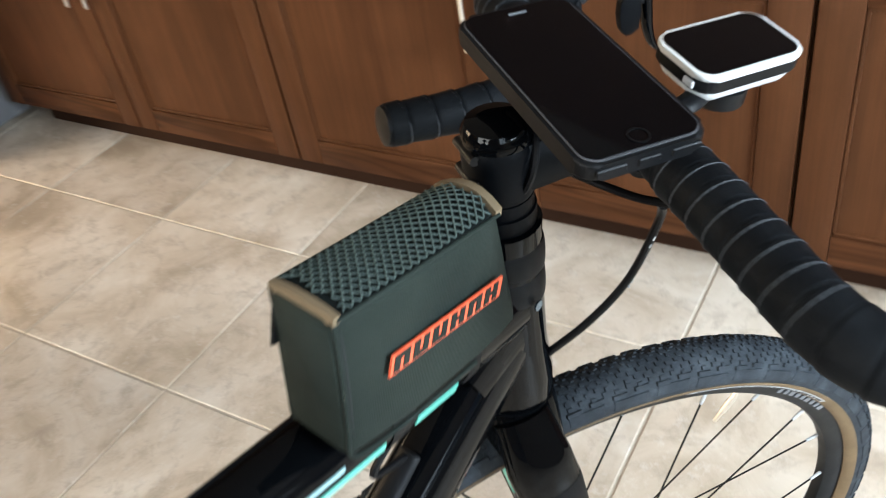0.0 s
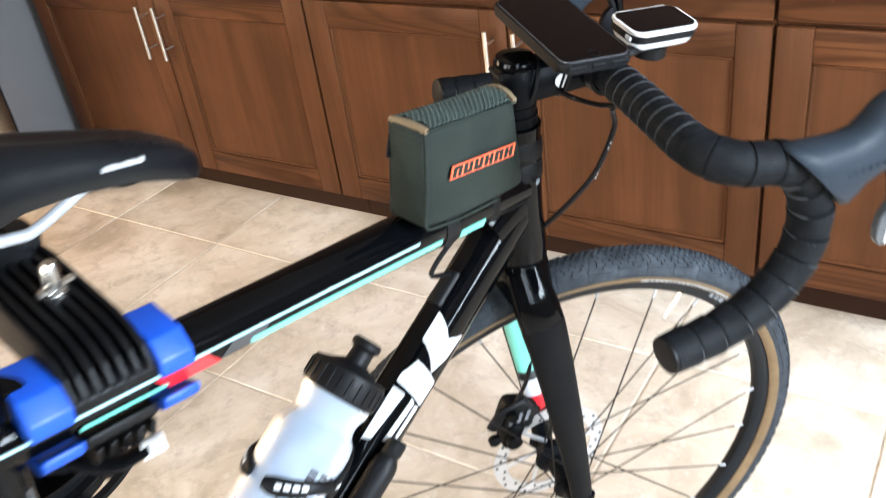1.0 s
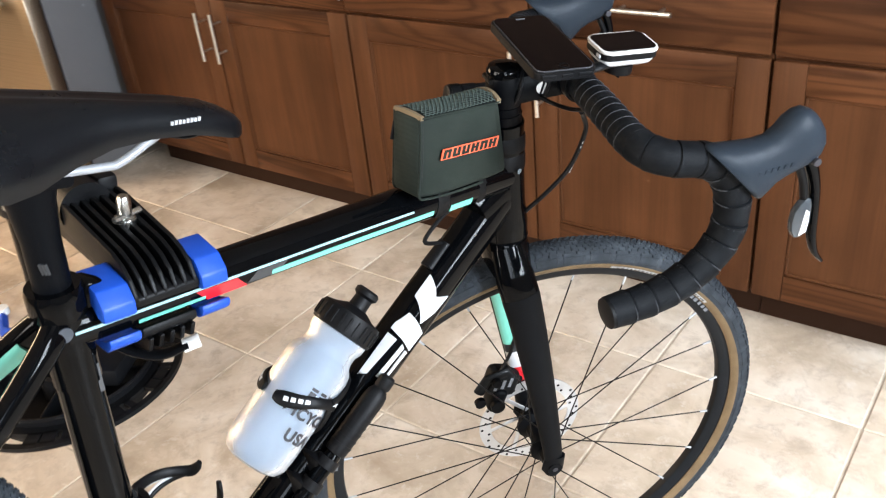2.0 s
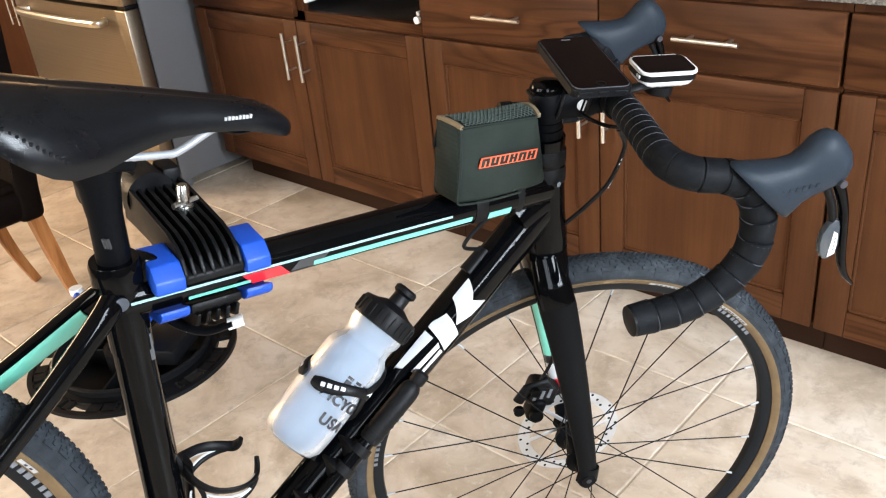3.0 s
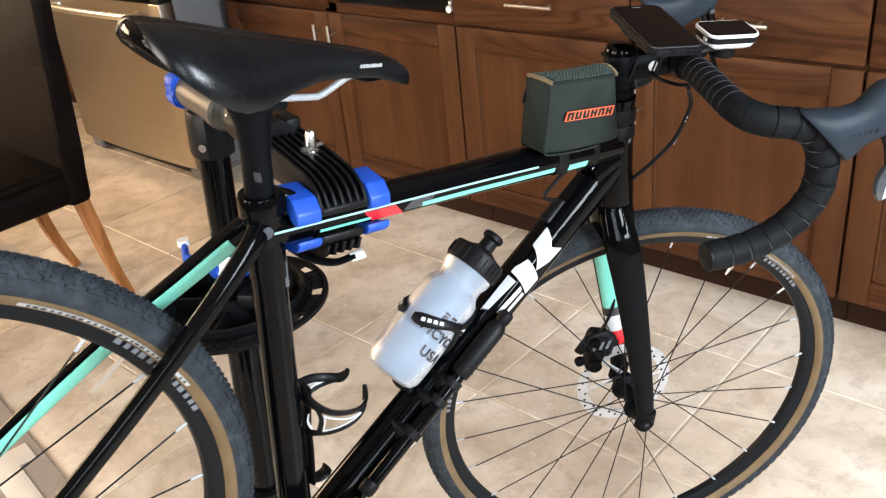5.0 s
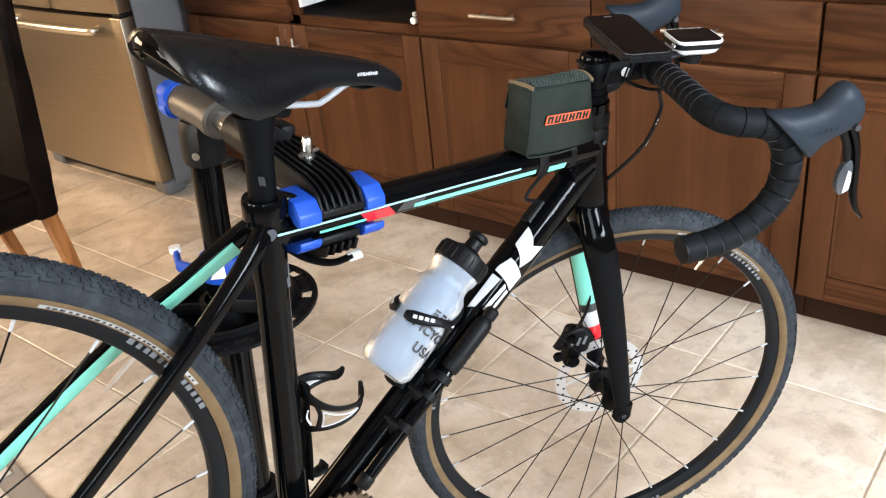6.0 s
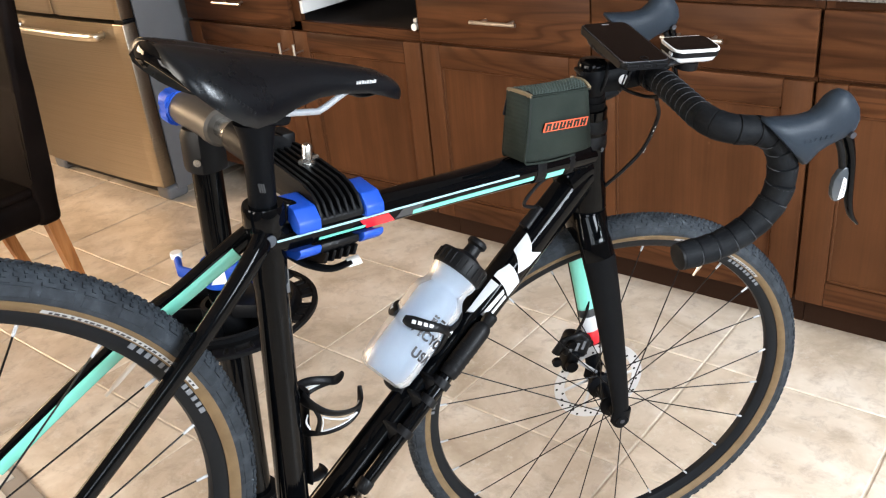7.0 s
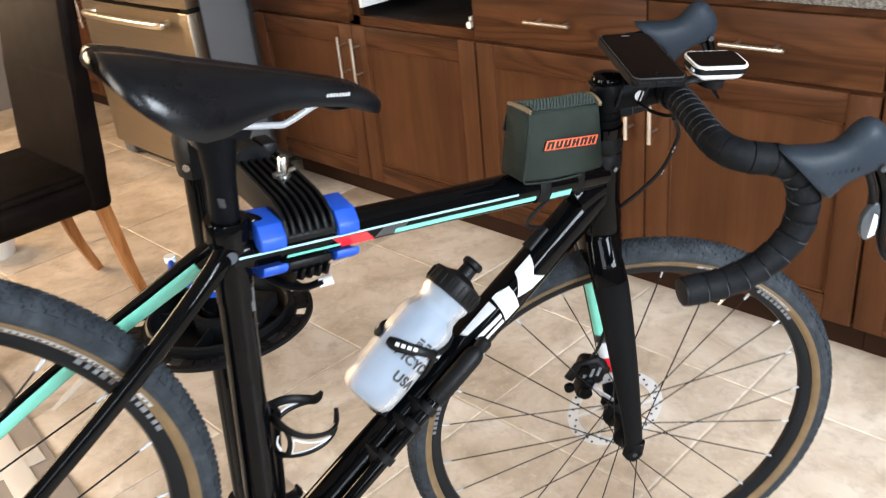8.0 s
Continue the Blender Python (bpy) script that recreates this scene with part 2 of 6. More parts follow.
def solid(name, bm, material, label, category, m=None, group="", kind="", sharp=35):
    """A thing that is one mesh."""
    me = bpy.data.meshes.new(name)
    bmesh.ops.recalc_face_normals(bm, faces=bm.faces[:])
    bm.to_mesh(me)
    bm.free()
    me.materials.append(material)
    me.polygons.foreach_set("use_smooth", [True] * len(me.polygons))
    me.set_sharp_from_angle(angle=radians(sharp))
    ob = new(name, me)
    ob.matrix_world = Matrix() if m is None else m
    WM[ob] = ob.matrix_world.copy()
    return tagged(ob, label, category, group, kind)


def box(lo, hi, bevel=0.0, seg=2, bm=None):
    """A box from corner to corner, its edges rounded."""
    bm = bm or bmesh.new()
    c = [(a + b) / 2 for a, b in zip(lo, hi)]
    s = [abs(b - a) for a, b in zip(lo, hi)]
    r = bmesh.ops.create_cube(bm, size=1.0, matrix=Matrix.Translation(c) @ Matrix.Diagonal((*s, 1)))
    if bevel:
        vs = set(r["verts"])
        es = [e for e in bm.edges if e.verts[0] in vs and e.verts[1] in vs]
        bmesh.ops.bevel(bm, geom=es, offset=min(bevel, min(s) * 0.45), segments=seg, profile=0.5, affect="EDGES")
    return bm


def rings(bm, loops, cap=True, closed=False):
    """Skins a row of loops of vertices."""
    rows = [[bm.verts.new(p) for p in lp] for lp in loops]
    n = len(rows[0])
    last = len(rows) if closed else len(rows) - 1
    for i in range(last):
        a, b = rows[i], rows[(i + 1) % len(rows)]
        for j in range(n):
            bm.faces.new((a[j], a[(j + 1) % n], b[(j + 1) % n], b[j]))
    if cap and not closed:
        bm.faces.new(rows[0][::-1])
        bm.faces.new(rows[-1])
    return bm


def smooth_path(pts, n):
    """A Catmull-Rom curve through the points, n steps for each stretch."""
    p = [Vector(q) for q in pts]
    p = [p[0] * 2 - p[1]] + p + [p[-1] * 2 - p[-2]]
    out = []
    for i in range(1, len(p) - 2):
        for k in range(n):
            t = k / n
            a, b, c, d = p[i - 1], p[i], p[i + 1], p[i + 2]
            out.append(0.5 * ((2 * b) + (c - a) * t + (2 * a - 5 * b + 4 * c - d) * t * t + (3 * b - a - 3 * c + d) * t ** 3))
    out.append(p[-2].copy())
    return out


def lerp_list(vals, n):
    out = []
    for i in range(len(vals) - 1):
        out += [vals[i] + (vals[i + 1] - vals[i]) * k / n for k in range(n)]
    return out + [vals[-1]]


def sweep(pts, ra, rb=None, n=16, ref=(0, 1, 0), bm=None, cap=True, squareness=0.0):
    """A tube along pts; ra is its half width along ref, rb across it."""
    bm = bm or bmesh.new()
    pts = [Vector(p) for p in pts]
    ra = ra if isinstance(ra, (list, tuple)) else [ra] * len(pts)
    rb = ra if rb is None else rb if isinstance(rb, (list, tuple)) else [rb] * len(pts)
    a = Vector(ref)
    loops = []
    for i, p in enumerate(pts):
        t = (pts[min(i + 1, len(pts) - 1)] - pts[max(i - 1, 0)]).normalized()
        a = (a - t * a.dot(t)).normalized()
        b = t.cross(a)
        lp = []
        for j in range(n):
            th = 2 * math.pi * j / n
            c, s = math.cos(th), math.sin(th)
            k = 1.0 + squareness * (1 / max(abs(c), abs(s)) - 1)
            lp.append(p + a * (ra[i] * c * k) + b * (rb[i] * s * k))
        loops.append(lp)
    return rings(bm, loops, cap)


def lathe(profile, n=48, axis="y", bm=None, closed=False, cap=True, m=Matrix()):
    """Turns (radius, height) pairs round an axis."""
    bm = bm or bmesh.new()
    loops = []
    for r, h in profile:
        lp = []
        for j in range(n):
            t = 2 * math.pi * j / n
            c, s = r * math.cos(t), r * math.sin(t)
            lp.append(m @ Vector({"y": (c, h, s), "z": (c, s, h), "x": (h, c, s)}[axis]))
        loops.append(lp)
    return rings(bm, loops, cap, closed)


def poly_prism(outline, lo, hi, axis="y", bevel=0.0, seg=2, bm=None):
    """A flat outline pulled to a thickness along an axis."""
    bm = bm or bmesh.new()
    put = {"y": lambda a, b, h: (a, h, b), "x": lambda a, b, h: (h, a, b), "z": lambda a, b, h: (a, b, h)}[axis]
    v0 = [bm.verts.new(put(a, b, lo)) for a, b in outline]
    v1 = [bm.verts.new(put(a, b, hi)) for a, b in outline]
    fs = [bm.faces.new(v0[::-1]), bm.faces.new(v1)]
    k = len(outline)
    fs += [bm.faces.new((v0[i], v0[(i + 1) % k], v1[(i + 1) % k], v1[i])) for i in range(k)]
    if bevel:
        es = list({e for f in fs for e in f.edges})
        bmesh.ops.bevel(bm, geom=es, offset=bevel, segments=seg, profile=0.5, affect="EDGES")
    return bm


def rounded(w, h, r, n=5):
    """The outline of a rectangle with round corners."""
    out = []
    for cx, cy, a0 in ((w / 2 - r, h / 2 - r, 0), (-w / 2 + r, h / 2 - r, 90), (-w / 2 + r, -h / 2 + r, 180), (w / 2 - r, -h / 2 + r, 270)):
        out += [(cx + r * math.cos(radians(a0 + 90 * k / n)), cy + r * math.sin(radians(a0 + 90 * k / n))) for k in range(n + 1)]
    return out


def lettering(text, size, depth=0.0004, spacing=1.0):
    """Letters as a bmesh in the plane of x and z, facing -y."""
    cu = bpy.data.curves.new("letters", "FONT")
    cu.body, cu.size, cu.extrude, cu.space_character, cu.offset = text, size, depth, spacing, size * 0.035
    cu.align_x, cu.align_y = "CENTER", "CENTER"
    ob = bpy.data.objects.new("letters", cu)
    me = bpy.data.meshes.new_from_object(ob)
    bm = bmesh.new()
    bm.from_mesh(me)
    bpy.data.objects.remove(ob)
    bpy.data.curves.remove(cu)
    bpy.data.meshes.remove(me)
    bm.transform(pose(0, 0, 0, 90))
    return bm


# ---- the room ----
T = 0.462
X0, Y0 = 0.266, 0.993          # a crossing of the floor's joints
WEST, EAST, SOUTH, NORTH, TOP = -4.3, 2.6, -2.6, 2.27, 2.46
FACE = 1.659                   # front of the cabinet doors

ground = bmesh.new()
bmesh.ops.create_grid(ground, x_segments=1, y_segments=1, size=400, matrix=Matrix.Translation((0, 0, -0.15)))
solid("ground", ground, mat("lawn", (0.06, 0.09, 0.035), 0.9), "mown green lawn outside the house", "ground", kind="structure")

floor = solid("floor", box((WEST, SOUTH, -0.12), (EAST, NORTH, -0.003)), GROUT, "cream grout bed under stone-look floor tiles", "floor", kind="structure")
tagged(solid("ceiling", box((WEST - 0.12, SOUTH - 0.12, TOP), (EAST + 0.12, NORTH + 0.12, TOP + 0.12)), CEIL, "pale painted ceiling", "ceiling", kind="structure"))
solid("wall_north", box((WEST - 0.12, NORTH, 0), (EAST + 0.12, NORTH + 0.12, TOP)), DARK_WALL, "unseen wall behind the kitchen cabinets, made dark brown to darken reflections", "wall", kind="structure")


def wall_with_opening(name, lo, hi, o_lo, o_hi, along, label):
    """A wall with one opening through it, built of four blocks."""
    bm = bmesh.new()
    a = along
    spans = [((lo[a], o_lo[a]), (0, TOP)), ((o_hi[a], hi[a]), (0, TOP)), ((o_lo[a], o_hi[a]), (0, o_lo[2])), ((o_lo[a], o_hi[a]), (o_hi[2], TOP))]
    for (p, q), (z0, z1) in spans:
        if q - p < 0.01 or z1 - z0 < 0.01:
            continue
        l, h = list(lo), list(hi)
        l[a], h[a], l[2], h[2] = p, q, z0, z1
        box(l, h, bm=bm)
    return solid(name, bm, WALL, label, "wall", kind="structure")


wall_with_opening("wall_east", (EAST, SOUTH, 0), (EAST + 0.12, NORTH, TOP), (EAST, -2.0, 0.92), (EAST, 1.0, 2.16), 1, "taupe painted wall with a wide glazed opening")
# The west opening is unseen, made to go with the added fill lamp.
wall_with_opening("wall_west", (WEST - 0.12, SOUTH, 0), (WEST, NORTH, TOP), (WEST, -1.5, 0.92), (WEST, 0.3, 2.16), 1, "taupe painted wall with a window")
wall_with_opening("wall_south", (WEST - 0.12, SOUTH - 0.12, 0), (EAST + 0.12, SOUTH, TOP), (-1.8, SOUTH, 0.92), (0.6, SOUTH, 2.16), 0, "taupe painted wall with a window")


def glazing(name, along, at, lo, hi, z0, z1, panes):
    """A white window: sill, outer bars and panes."""
    w = thing(name, pose(*((at, (lo + hi) / 2, z0) if along == 1 else ((lo + hi) / 2, at, z0))), "white framed window letting daylight in", "window", kind="structure")

    def bar(nm, p0, p1, q0, q1, d=0.03, mt=FRAME_WHITE):
        l = (at + 0.05 - d, p0, q0) if along == 1 else (p0, at - 0.05 - d, q0)
        h = (at + 0.05 + d, p1, q1) if along == 1 else (p1, at - 0.05 + d, q1)
        return part(nm, box(l, h, 0.004 if mt is FRAME_WHITE else 0), mt, w, m=Matrix())

    bar("window_sill", lo, hi, z0, z0 + 0.05, 0.05)
    bar("window_frame", lo, hi, z1 - 0.05, z1)
    step = (hi - lo) / panes
    for i in range(panes + 1):
        x = lo + i * step
        bar("window_frame", max(lo, x - 0.03), min(hi, x + 0.03), z0 + 0.05, z1 - 0.05)
    for i in range(panes):
        p = bar("pane", lo + i * step + 0.03, lo + (i + 1) * step - 0.03, z0 + 0.05, z1 - 0.05, 0.004, GLASS)
        p.visible_shadow = False


glazing("window_1", 1, EAST, -2.0, 1.0, 0.92, 2.16, 3)
# Unseen west window, added for the warm fill.
glazing("added_window_west", 1, WEST - 0.1, -1.5, 0.3, 0.92, 2.16, 2)
glazing("window_2", 0, SOUTH, -1.8, 0.6, 0.92, 2.16, 2)

# ---- kitchen cabinets ----


def bar_pull(parent, x, y, z, length, upright):
    """A round bar handle on two posts, standing off a front that faces -y."""
    bm = bmesh.new()
    d = Vector((0, 0, 1)) if upright else Vector((1, 0, 0))
    c = Vector((x, y - 0.038, z))
    sweep([c - d * length / 2, c + d * length / 2], 0.0055, n=10, ref=(0, 1, 0), bm=bm)
    for k in (-0.3, 0.3):
        q = c + d * length * k
        sweep([q, q + Vector((0, 0.038, 0))], 0.004, n=8, ref=(1, 0, 0) if upright else (0, 0, 1), bm=bm)
    return part("handle", bm, NICKEL, parent, "satin nickel bar handle", m=Matrix())


def shaker_door(parent, x0, x1, z0, z1, y, handle_x=None):
    """A door with a recessed panel between stiles and rails."""
    w = 0.068
    d = part("door", box((x0 + w - 0.006, y + 0.010, z0 + w - 0.006), (x1 - w + 0.006, y + 0.016, z1 - w + 0.006)), WOOD_V, parent, m=Matrix())
    for a, b in ((x0, x0 + w), (x1 - w, x1)):
        part("stile", box((a, y, z0), (b, y + 0.021, z1), 0.0035), WOOD_V, d, m=Matrix())
    for a, b in ((z0, z0 + w), (z1 - w, z1)):
        part("rail", box((x0 + w, y + 0.0006, a), (x1 - w, y + 0.021, b), 0.003), WOOD_H, d, m=Matrix())
    # thin stepped moulding round the panel
    lip = bmesh.new()
    for a, b, c, e in ((x0 + w, x0 + w + 0.007, z0 + w, z1 - w), (x1 - w - 0.007, x1 - w, z0 + w, z1 - w), (x0 + w, x1 - w, z0 + w, z0 + w + 0.007), (x0 + w, x1 - w, z1 - w - 0.007, z1 - w)):
        box((a, y + 0.005, c), (b, y + 0.012, e), 0.002, 1, lip)
    part("moulding", lip, WOOD_V, d, m=Matrix())
    if handle_x is not None:
        bar_pull(d, handle_x, y, z1 - 0.115, 0.158, True)
    return d


def drawer_front(parent, x0, x1, z0, z1, y):
    d = part("drawer", box((x0, y, z0), (x1, y + 0.021, z1), 0.004), WOOD_H, parent, m=Matrix())
    bar_pull(d, (x0 + x1) / 2 + 0.006, y, (z0 + z1) / 2, 0.155, False)
    return d


def base_cabinet(x0, x1, label, missing=None, drawers=2, doors=2):
    """A base unit: carcass, two doors, drawers above, a recessed toe kick."""
    c = thing("base_cabinet", pose((x0 + x1) / 2, FACE + 0.3, 0), label, "cabinet", "kitchen base cabinets")
    y = FACE + 0.0225
    back, mid = NORTH - 0.004, (x0 + x1) / 2 + 0.008
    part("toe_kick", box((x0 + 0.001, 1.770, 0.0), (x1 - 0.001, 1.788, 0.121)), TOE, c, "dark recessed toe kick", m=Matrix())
    bm = bmesh.new()
    box((x0 + 0.001, y, 0.121), (x0 + 0.02, back, 0.886), 0.001, 1, bm)
    box((x1 - 0.02, y, 0.121), (x1 - 0.001, back, 0.886), 0.001, 1, bm)
    box((x0 + 0.02, y, 0.121), (x1 - 0.02, back, 0.14), 0.001, 1, bm)
    part("carcass", bm, WOOD_V, c, m=Matrix())
    part("face_rail", box((x0 + 0.02, y, 0.680), (x1 - 0.02, y + 0.02, 0.728), 0.001, 1), WOOD_H, c, m=Matrix())
    part("face_rail", box((x0 + 0.02, y, 0.85), (x1 - 0.02, y + 0.02, 0.886), 0.001, 1), WOOD_H, c, m=Matrix())
    part("face_stile", box((mid - 0.03, y, 0.14), (mid + 0.03, y + 0.02, 0.85), 0.001, 1), WOOD_V, c, m=Matrix())
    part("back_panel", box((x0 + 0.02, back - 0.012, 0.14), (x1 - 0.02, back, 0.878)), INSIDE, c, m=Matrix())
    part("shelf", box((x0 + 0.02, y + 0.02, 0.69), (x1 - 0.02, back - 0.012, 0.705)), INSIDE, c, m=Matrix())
    g = 0.004
    halves = ((x0 + g, mid - 0.002), (mid + 0.002, x1 - g))
    for i, (a, b) in enumerate(halves):
        shaker_door(c, a, b, 0.125, 0.698, FACE, b - 0.034 if i == 0 else a + 0.034)
        if missing != i:
            drawer_front(c, a, b, 0.708, 0.862, FACE)
    if missing is not None:
        a, b = halves[missing]
        for x in (a + 0.032, b - 0.032):
            bm = box((x - 0.006, y + 0.004, 0.752), (x + 0.006, back - 0.08, 0.795 if x == a + 0.032 else 0.764), 0.002, 1)
            part("drawer_slide", bm, mat("white_slide_steel", (0.72, 0.72, 0.70), 0.4), c, "white steel drawer slide", m=Matrix())
        part("roller", lathe([(0.002, -0.006), (0.011, -0.006), (0.011, 0.006), (0.002, 0.006)], 14, "y", m=pose(b - 0.026, FACE + 0.02, 0.742)), FRAME_WHITE, c, "small white slide roller", m=Matrix())
    return c


base_cabinet(-1.932, -0.764, "brown stained wood base cabinet with one drawer front missing", missing=1)
base_cabinet(-0.764, 0.410, "brown stained wood base cabinet with closed drawers and doors")
base_cabinet(0.410, 1.57, "brown stained wood base cabinet beside the matching units")
base_cabinet(1.57, 2.59, "brown stained wood base cabinet at the end of the row")
base_cabinet(-4.05, -2.93, "brown stained wood base cabinet beyond the refrigerator")
solid("worktop", box((-1.94, FACE - 0.028, 0.886), (2.595, NORTH - 0.003, 0.922), 0.006), GRANITE, "polished grey granite worktop on the cabinets", "worktop")
solid("worktop", box((-4.06, FACE - 0.028, 0.886), (-2.925, NORTH - 0.003, 0.922), 0.006), GRANITE, "polished grey granite worktop beyond the refrigerator", "worktop")

# ---- refrigerator ----
FX0, FX1, FY = -2.905, -1.995, 1.405


def refrigerator():
    f = thing("refrigerator", pose((FX0 + FX1) / 2, 1.8, 0), "stainless steel refrigerator with a bottom freezer drawer and grey sides", "refrigerator")
    part("cabinet_body", box((FX0 + 0.005, FY + 0.075, 0.045), (FX1, NORTH - 0.05, 1.74), 0.006), FRIDGE_SIDE, f, "grey textured steel body", m=Matrix())

    def bowed(nm, x0, x1, z0, z1):
        out = []
        n = 14
        for i in range(n + 1):
            u = i / n
            out.append((x0 + (x1 - x0) * u, FY + 0.012 * (2 * (x0 + (x1 - x0) * u - FX0) / (FX1 - FX0) - 1) ** 2))
        out += [(x1, FY + 0.07), (x0, FY + 0.07)]
        return part(nm, poly_prism(out, z0, z1, "z", 0.005), FRIDGE, f, "brushed stainless steel front", m=Matrix())

    fd = bowed("freezer_drawer", FX0, FX1, 0.075, 0.732)
    mid = (FX0 + FX1) / 2
    for a, b in ((FX0, mid - 0.003), (mid + 0.003, FX1)):
        d = bowed("door", a, b, 0.748, 1.735)
        x = b - 0.05 if a == FX0 else a + 0.05
        part("handle", sweep([(x, FY + 0.005, 0.9), (x, FY - 0.05, 0.92), (x, FY - 0.055, 1.2), (x, FY - 0.05, 1.5), (x, FY + 0.005, 1.52)], 0.012, n=12, ref=(1, 0, 0)), STEEL, d, "steel bar handle", m=Matrix())
    pts = smooth_path([(FX0 + 0.14, FY + 0.006, 0.688), (FX0 + 0.145, FY - 0.045, 0.688), (mid, FY - 0.062, 0.690), (FX1 - 0.145, FY - 0.045, 0.688), (FX1 - 0.14, FY + 0.006, 0.688)], 8)
    part("handle", sweep(pts, 0.015, 0.010, n=14, ref=(0, 0, 1)), mat("satin_handle_steel", (0.72, 0.66, 0.56), 0.3, 1.0), fd, "curved satin steel handle", m=Matrix())
    for x in (FX0 + 0.05, FX1 - 0.05):
        part("foot_cover", box((x - 0.045, FY + 0.03, 0.008), (x + 0.045, FY + 0.13, 0.07), 0.018, 3), FRIDGE_SIDE, f, "grey plastic foot cover", m=Matrix())
        part("roller", lathe([(0.002, -0.012), (0.016, -0.012), (0.016, 0.012), (0.002, 0.012)], 14, "x", m=pose(x, FY + 0.06, 0.016)), BLACK_PLASTIC, f, m=Matrix())
    part("grille", box((FX0 + 0.06, FY + 0.045, 0.03), (FX1 - 0.06, FY + 0.07, 0.072), 0.004), BLACK_PLASTIC, f, "dark plastic toe grille", m=Matrix())
    part("hinge", box((FX1 - 0.06, FY + 0.02, 0.733), (FX1 - 0.002, FY + 0.074, 0.747), 0.002), BLACK_PLASTIC, f, m=Matrix())
    part("gasket", box((FX0 + 0.01, FY + 0.068, 0.08), (FX1 - 0.008, FY + 0.077, 1.73)), BLACK_PLASTIC, f, m=Matrix())


refrigerator()

# ---- dining chair ----


def parsons_chair(m):
    """A leather chair with a tall back; local x is its width, it faces -y."""
    c = thing("dining_chair", m, "dark brown leather dining chair with tall back and wooden legs", "chair")
    w = 0.235
    part("seat", box((-w, -0.50, 0.365), (w, 0.02, 0.462), 0.032, 4), LEATHER, c)
    part("seat_cushion", box((-w + 0.008, -0.495, 0.452), (w - 0.008, -0.03, 0.482), 0.014, 3), LEATHER, c, "worn brown leather seat top")
    out = [(-0.052, 0.362), (0.022, 0.362), (0.030, 0.5), (0.052, 0.75), (0.085, 1.03), (0.06, 1.045), (0.032, 1.03), (-0.005, 0.75), (-0.035, 0.5)]
    part("backrest", poly_prism(out, -w - 0.005, w + 0.005, "x", 0.020, 4), LEATHER, c)
    for s in (-1, 1):
        x = s * (w - 0.03)
        pts = smooth_path([(x, -0.005, 0.37), (x, 0.012, 0.25), (x - s * 0.012, 0.035, 0.12), (x - s * 0.03, 0.07, 0.0)], 5)
        part("leg", sweep(pts, lerp_list([0.027, 0.026, 0.022, 0.018], 5), n=4, ref=(1, 1, 0)), LEG_WOOD, c, "curved honey wooden leg")
        part("leg", sweep([(x, -0.465, 0.37), (x, -0.465, 0.0)], [0.028, 0.021], n=4, ref=(1, 1, 0)), LEG_WOOD, c, "straight honey wooden leg")
    return c


parsons_chair(pose(-1.637, 0.70, 0, 0, 0, 0))

rug = thing("rug", pose(-1.0, -0.5, 0, 0, 0, -6), "flat grey woven rug with white bands on the tiles", "rug")
part("rug_field", box((-0.9, -0.9, 0.0), (0.75, 0.72, 0.009), 0.004), RUG, rug)
for k in range(4):
    part("band", box((-0.86 + 0.40 * k, -0.88, 0.009), (-0.78 + 0.40 * k, 0.70, 0.0125), 0.002), RUG_WHITE, rug, "white woven band")
part("band", box((-0.88, 0.60, 0.0092), (0.73, 0.66, 0.0128), 0.002), RUG_WHITE, rug, "white woven band")

tub = lathe([(0.01, 0.0), (0.075, 0.0), (0.09, 0.07), (0.096, 0.075), (0.092, 0.08), (0.082, 0.072), (0.07, 0.012), (0.01, 0.01)], 28, "z")
solid("tub", tub, FRAME_WHITE, "small white plastic tub on the floor", "tub", pose(-2.27, 0.575, 0))

# ---- the bicycle ----
# Local axes: x forward from the rear axle, y to the bicycle's left, z up; the stand holds it nose down and leaning.
BIKE = Matrix(((0.13844, -0.98014, 0.14196, 0.22758), (0.94439, 0.17382, 0.27914, -0.26307), (-0.29827, 0.09542, 0.94970, 0.72517), (0, 0, 0, 1)))
AXIS, PIVOT, TURNED = Vector((-0.32235, 0, 0.94662)), Vector((0.83403, 0, 0.44198)), -27.0
STEER = BIKE @ Matrix.Translation(PIVOT) @ Matrix.Rotation(radians(TURNED), 4, AXIS) @ Matrix.Translation(-PIVOT)
# the stem sits a little askew of the fork
FORK = BIKE @ Matrix.Translation(PIVOT) @ Matrix.Rotation(radians(-28.5), 4, AXIS) @ Matrix.Translation(-PIVOT)
AXLE_UP = 0.0158
WHEELBASE, TYRE_R = 1.0342, 0.357
rnd = random.Random(5)

bike = thing("gravel_bike", BIKE, "gloss black gravel bike with mint accents, clamped in a repair stand", "bicycle")


def on_axis(z):
    return Vector((PIVOT.x + AXIS.x / AXIS.z * (z - PIVOT.z), 0, z))


# frame tubes
TT0, TT1 = Vector((0.322, 0, 0.347)), Vector((0.838, 0, 0.434))
DT0, DT1 = Vector((0.444, 0, -0.075)), Vector((0.836, 0, 0.402))
ST0, ST1 = Vector((0.437, 0, -0.078)), Vector((0.318, 0, 0.380))
tt_dir, dt_dir, st_dir = (TT1 - TT0).normalized(), (DT1 - DT0).normalized(), (ST1 - ST0).normalized()
TTW, TTH = 0.0200, 0.0178
part("top_tube", sweep([TT0, TT0.lerp(TT1, 0.5), TT1], [TTW, TTW, TTW + 0.003], [TTH - 0.001, TTH, TTH + 0.004], n=28, squareness=0.25), GLOSS, bike)
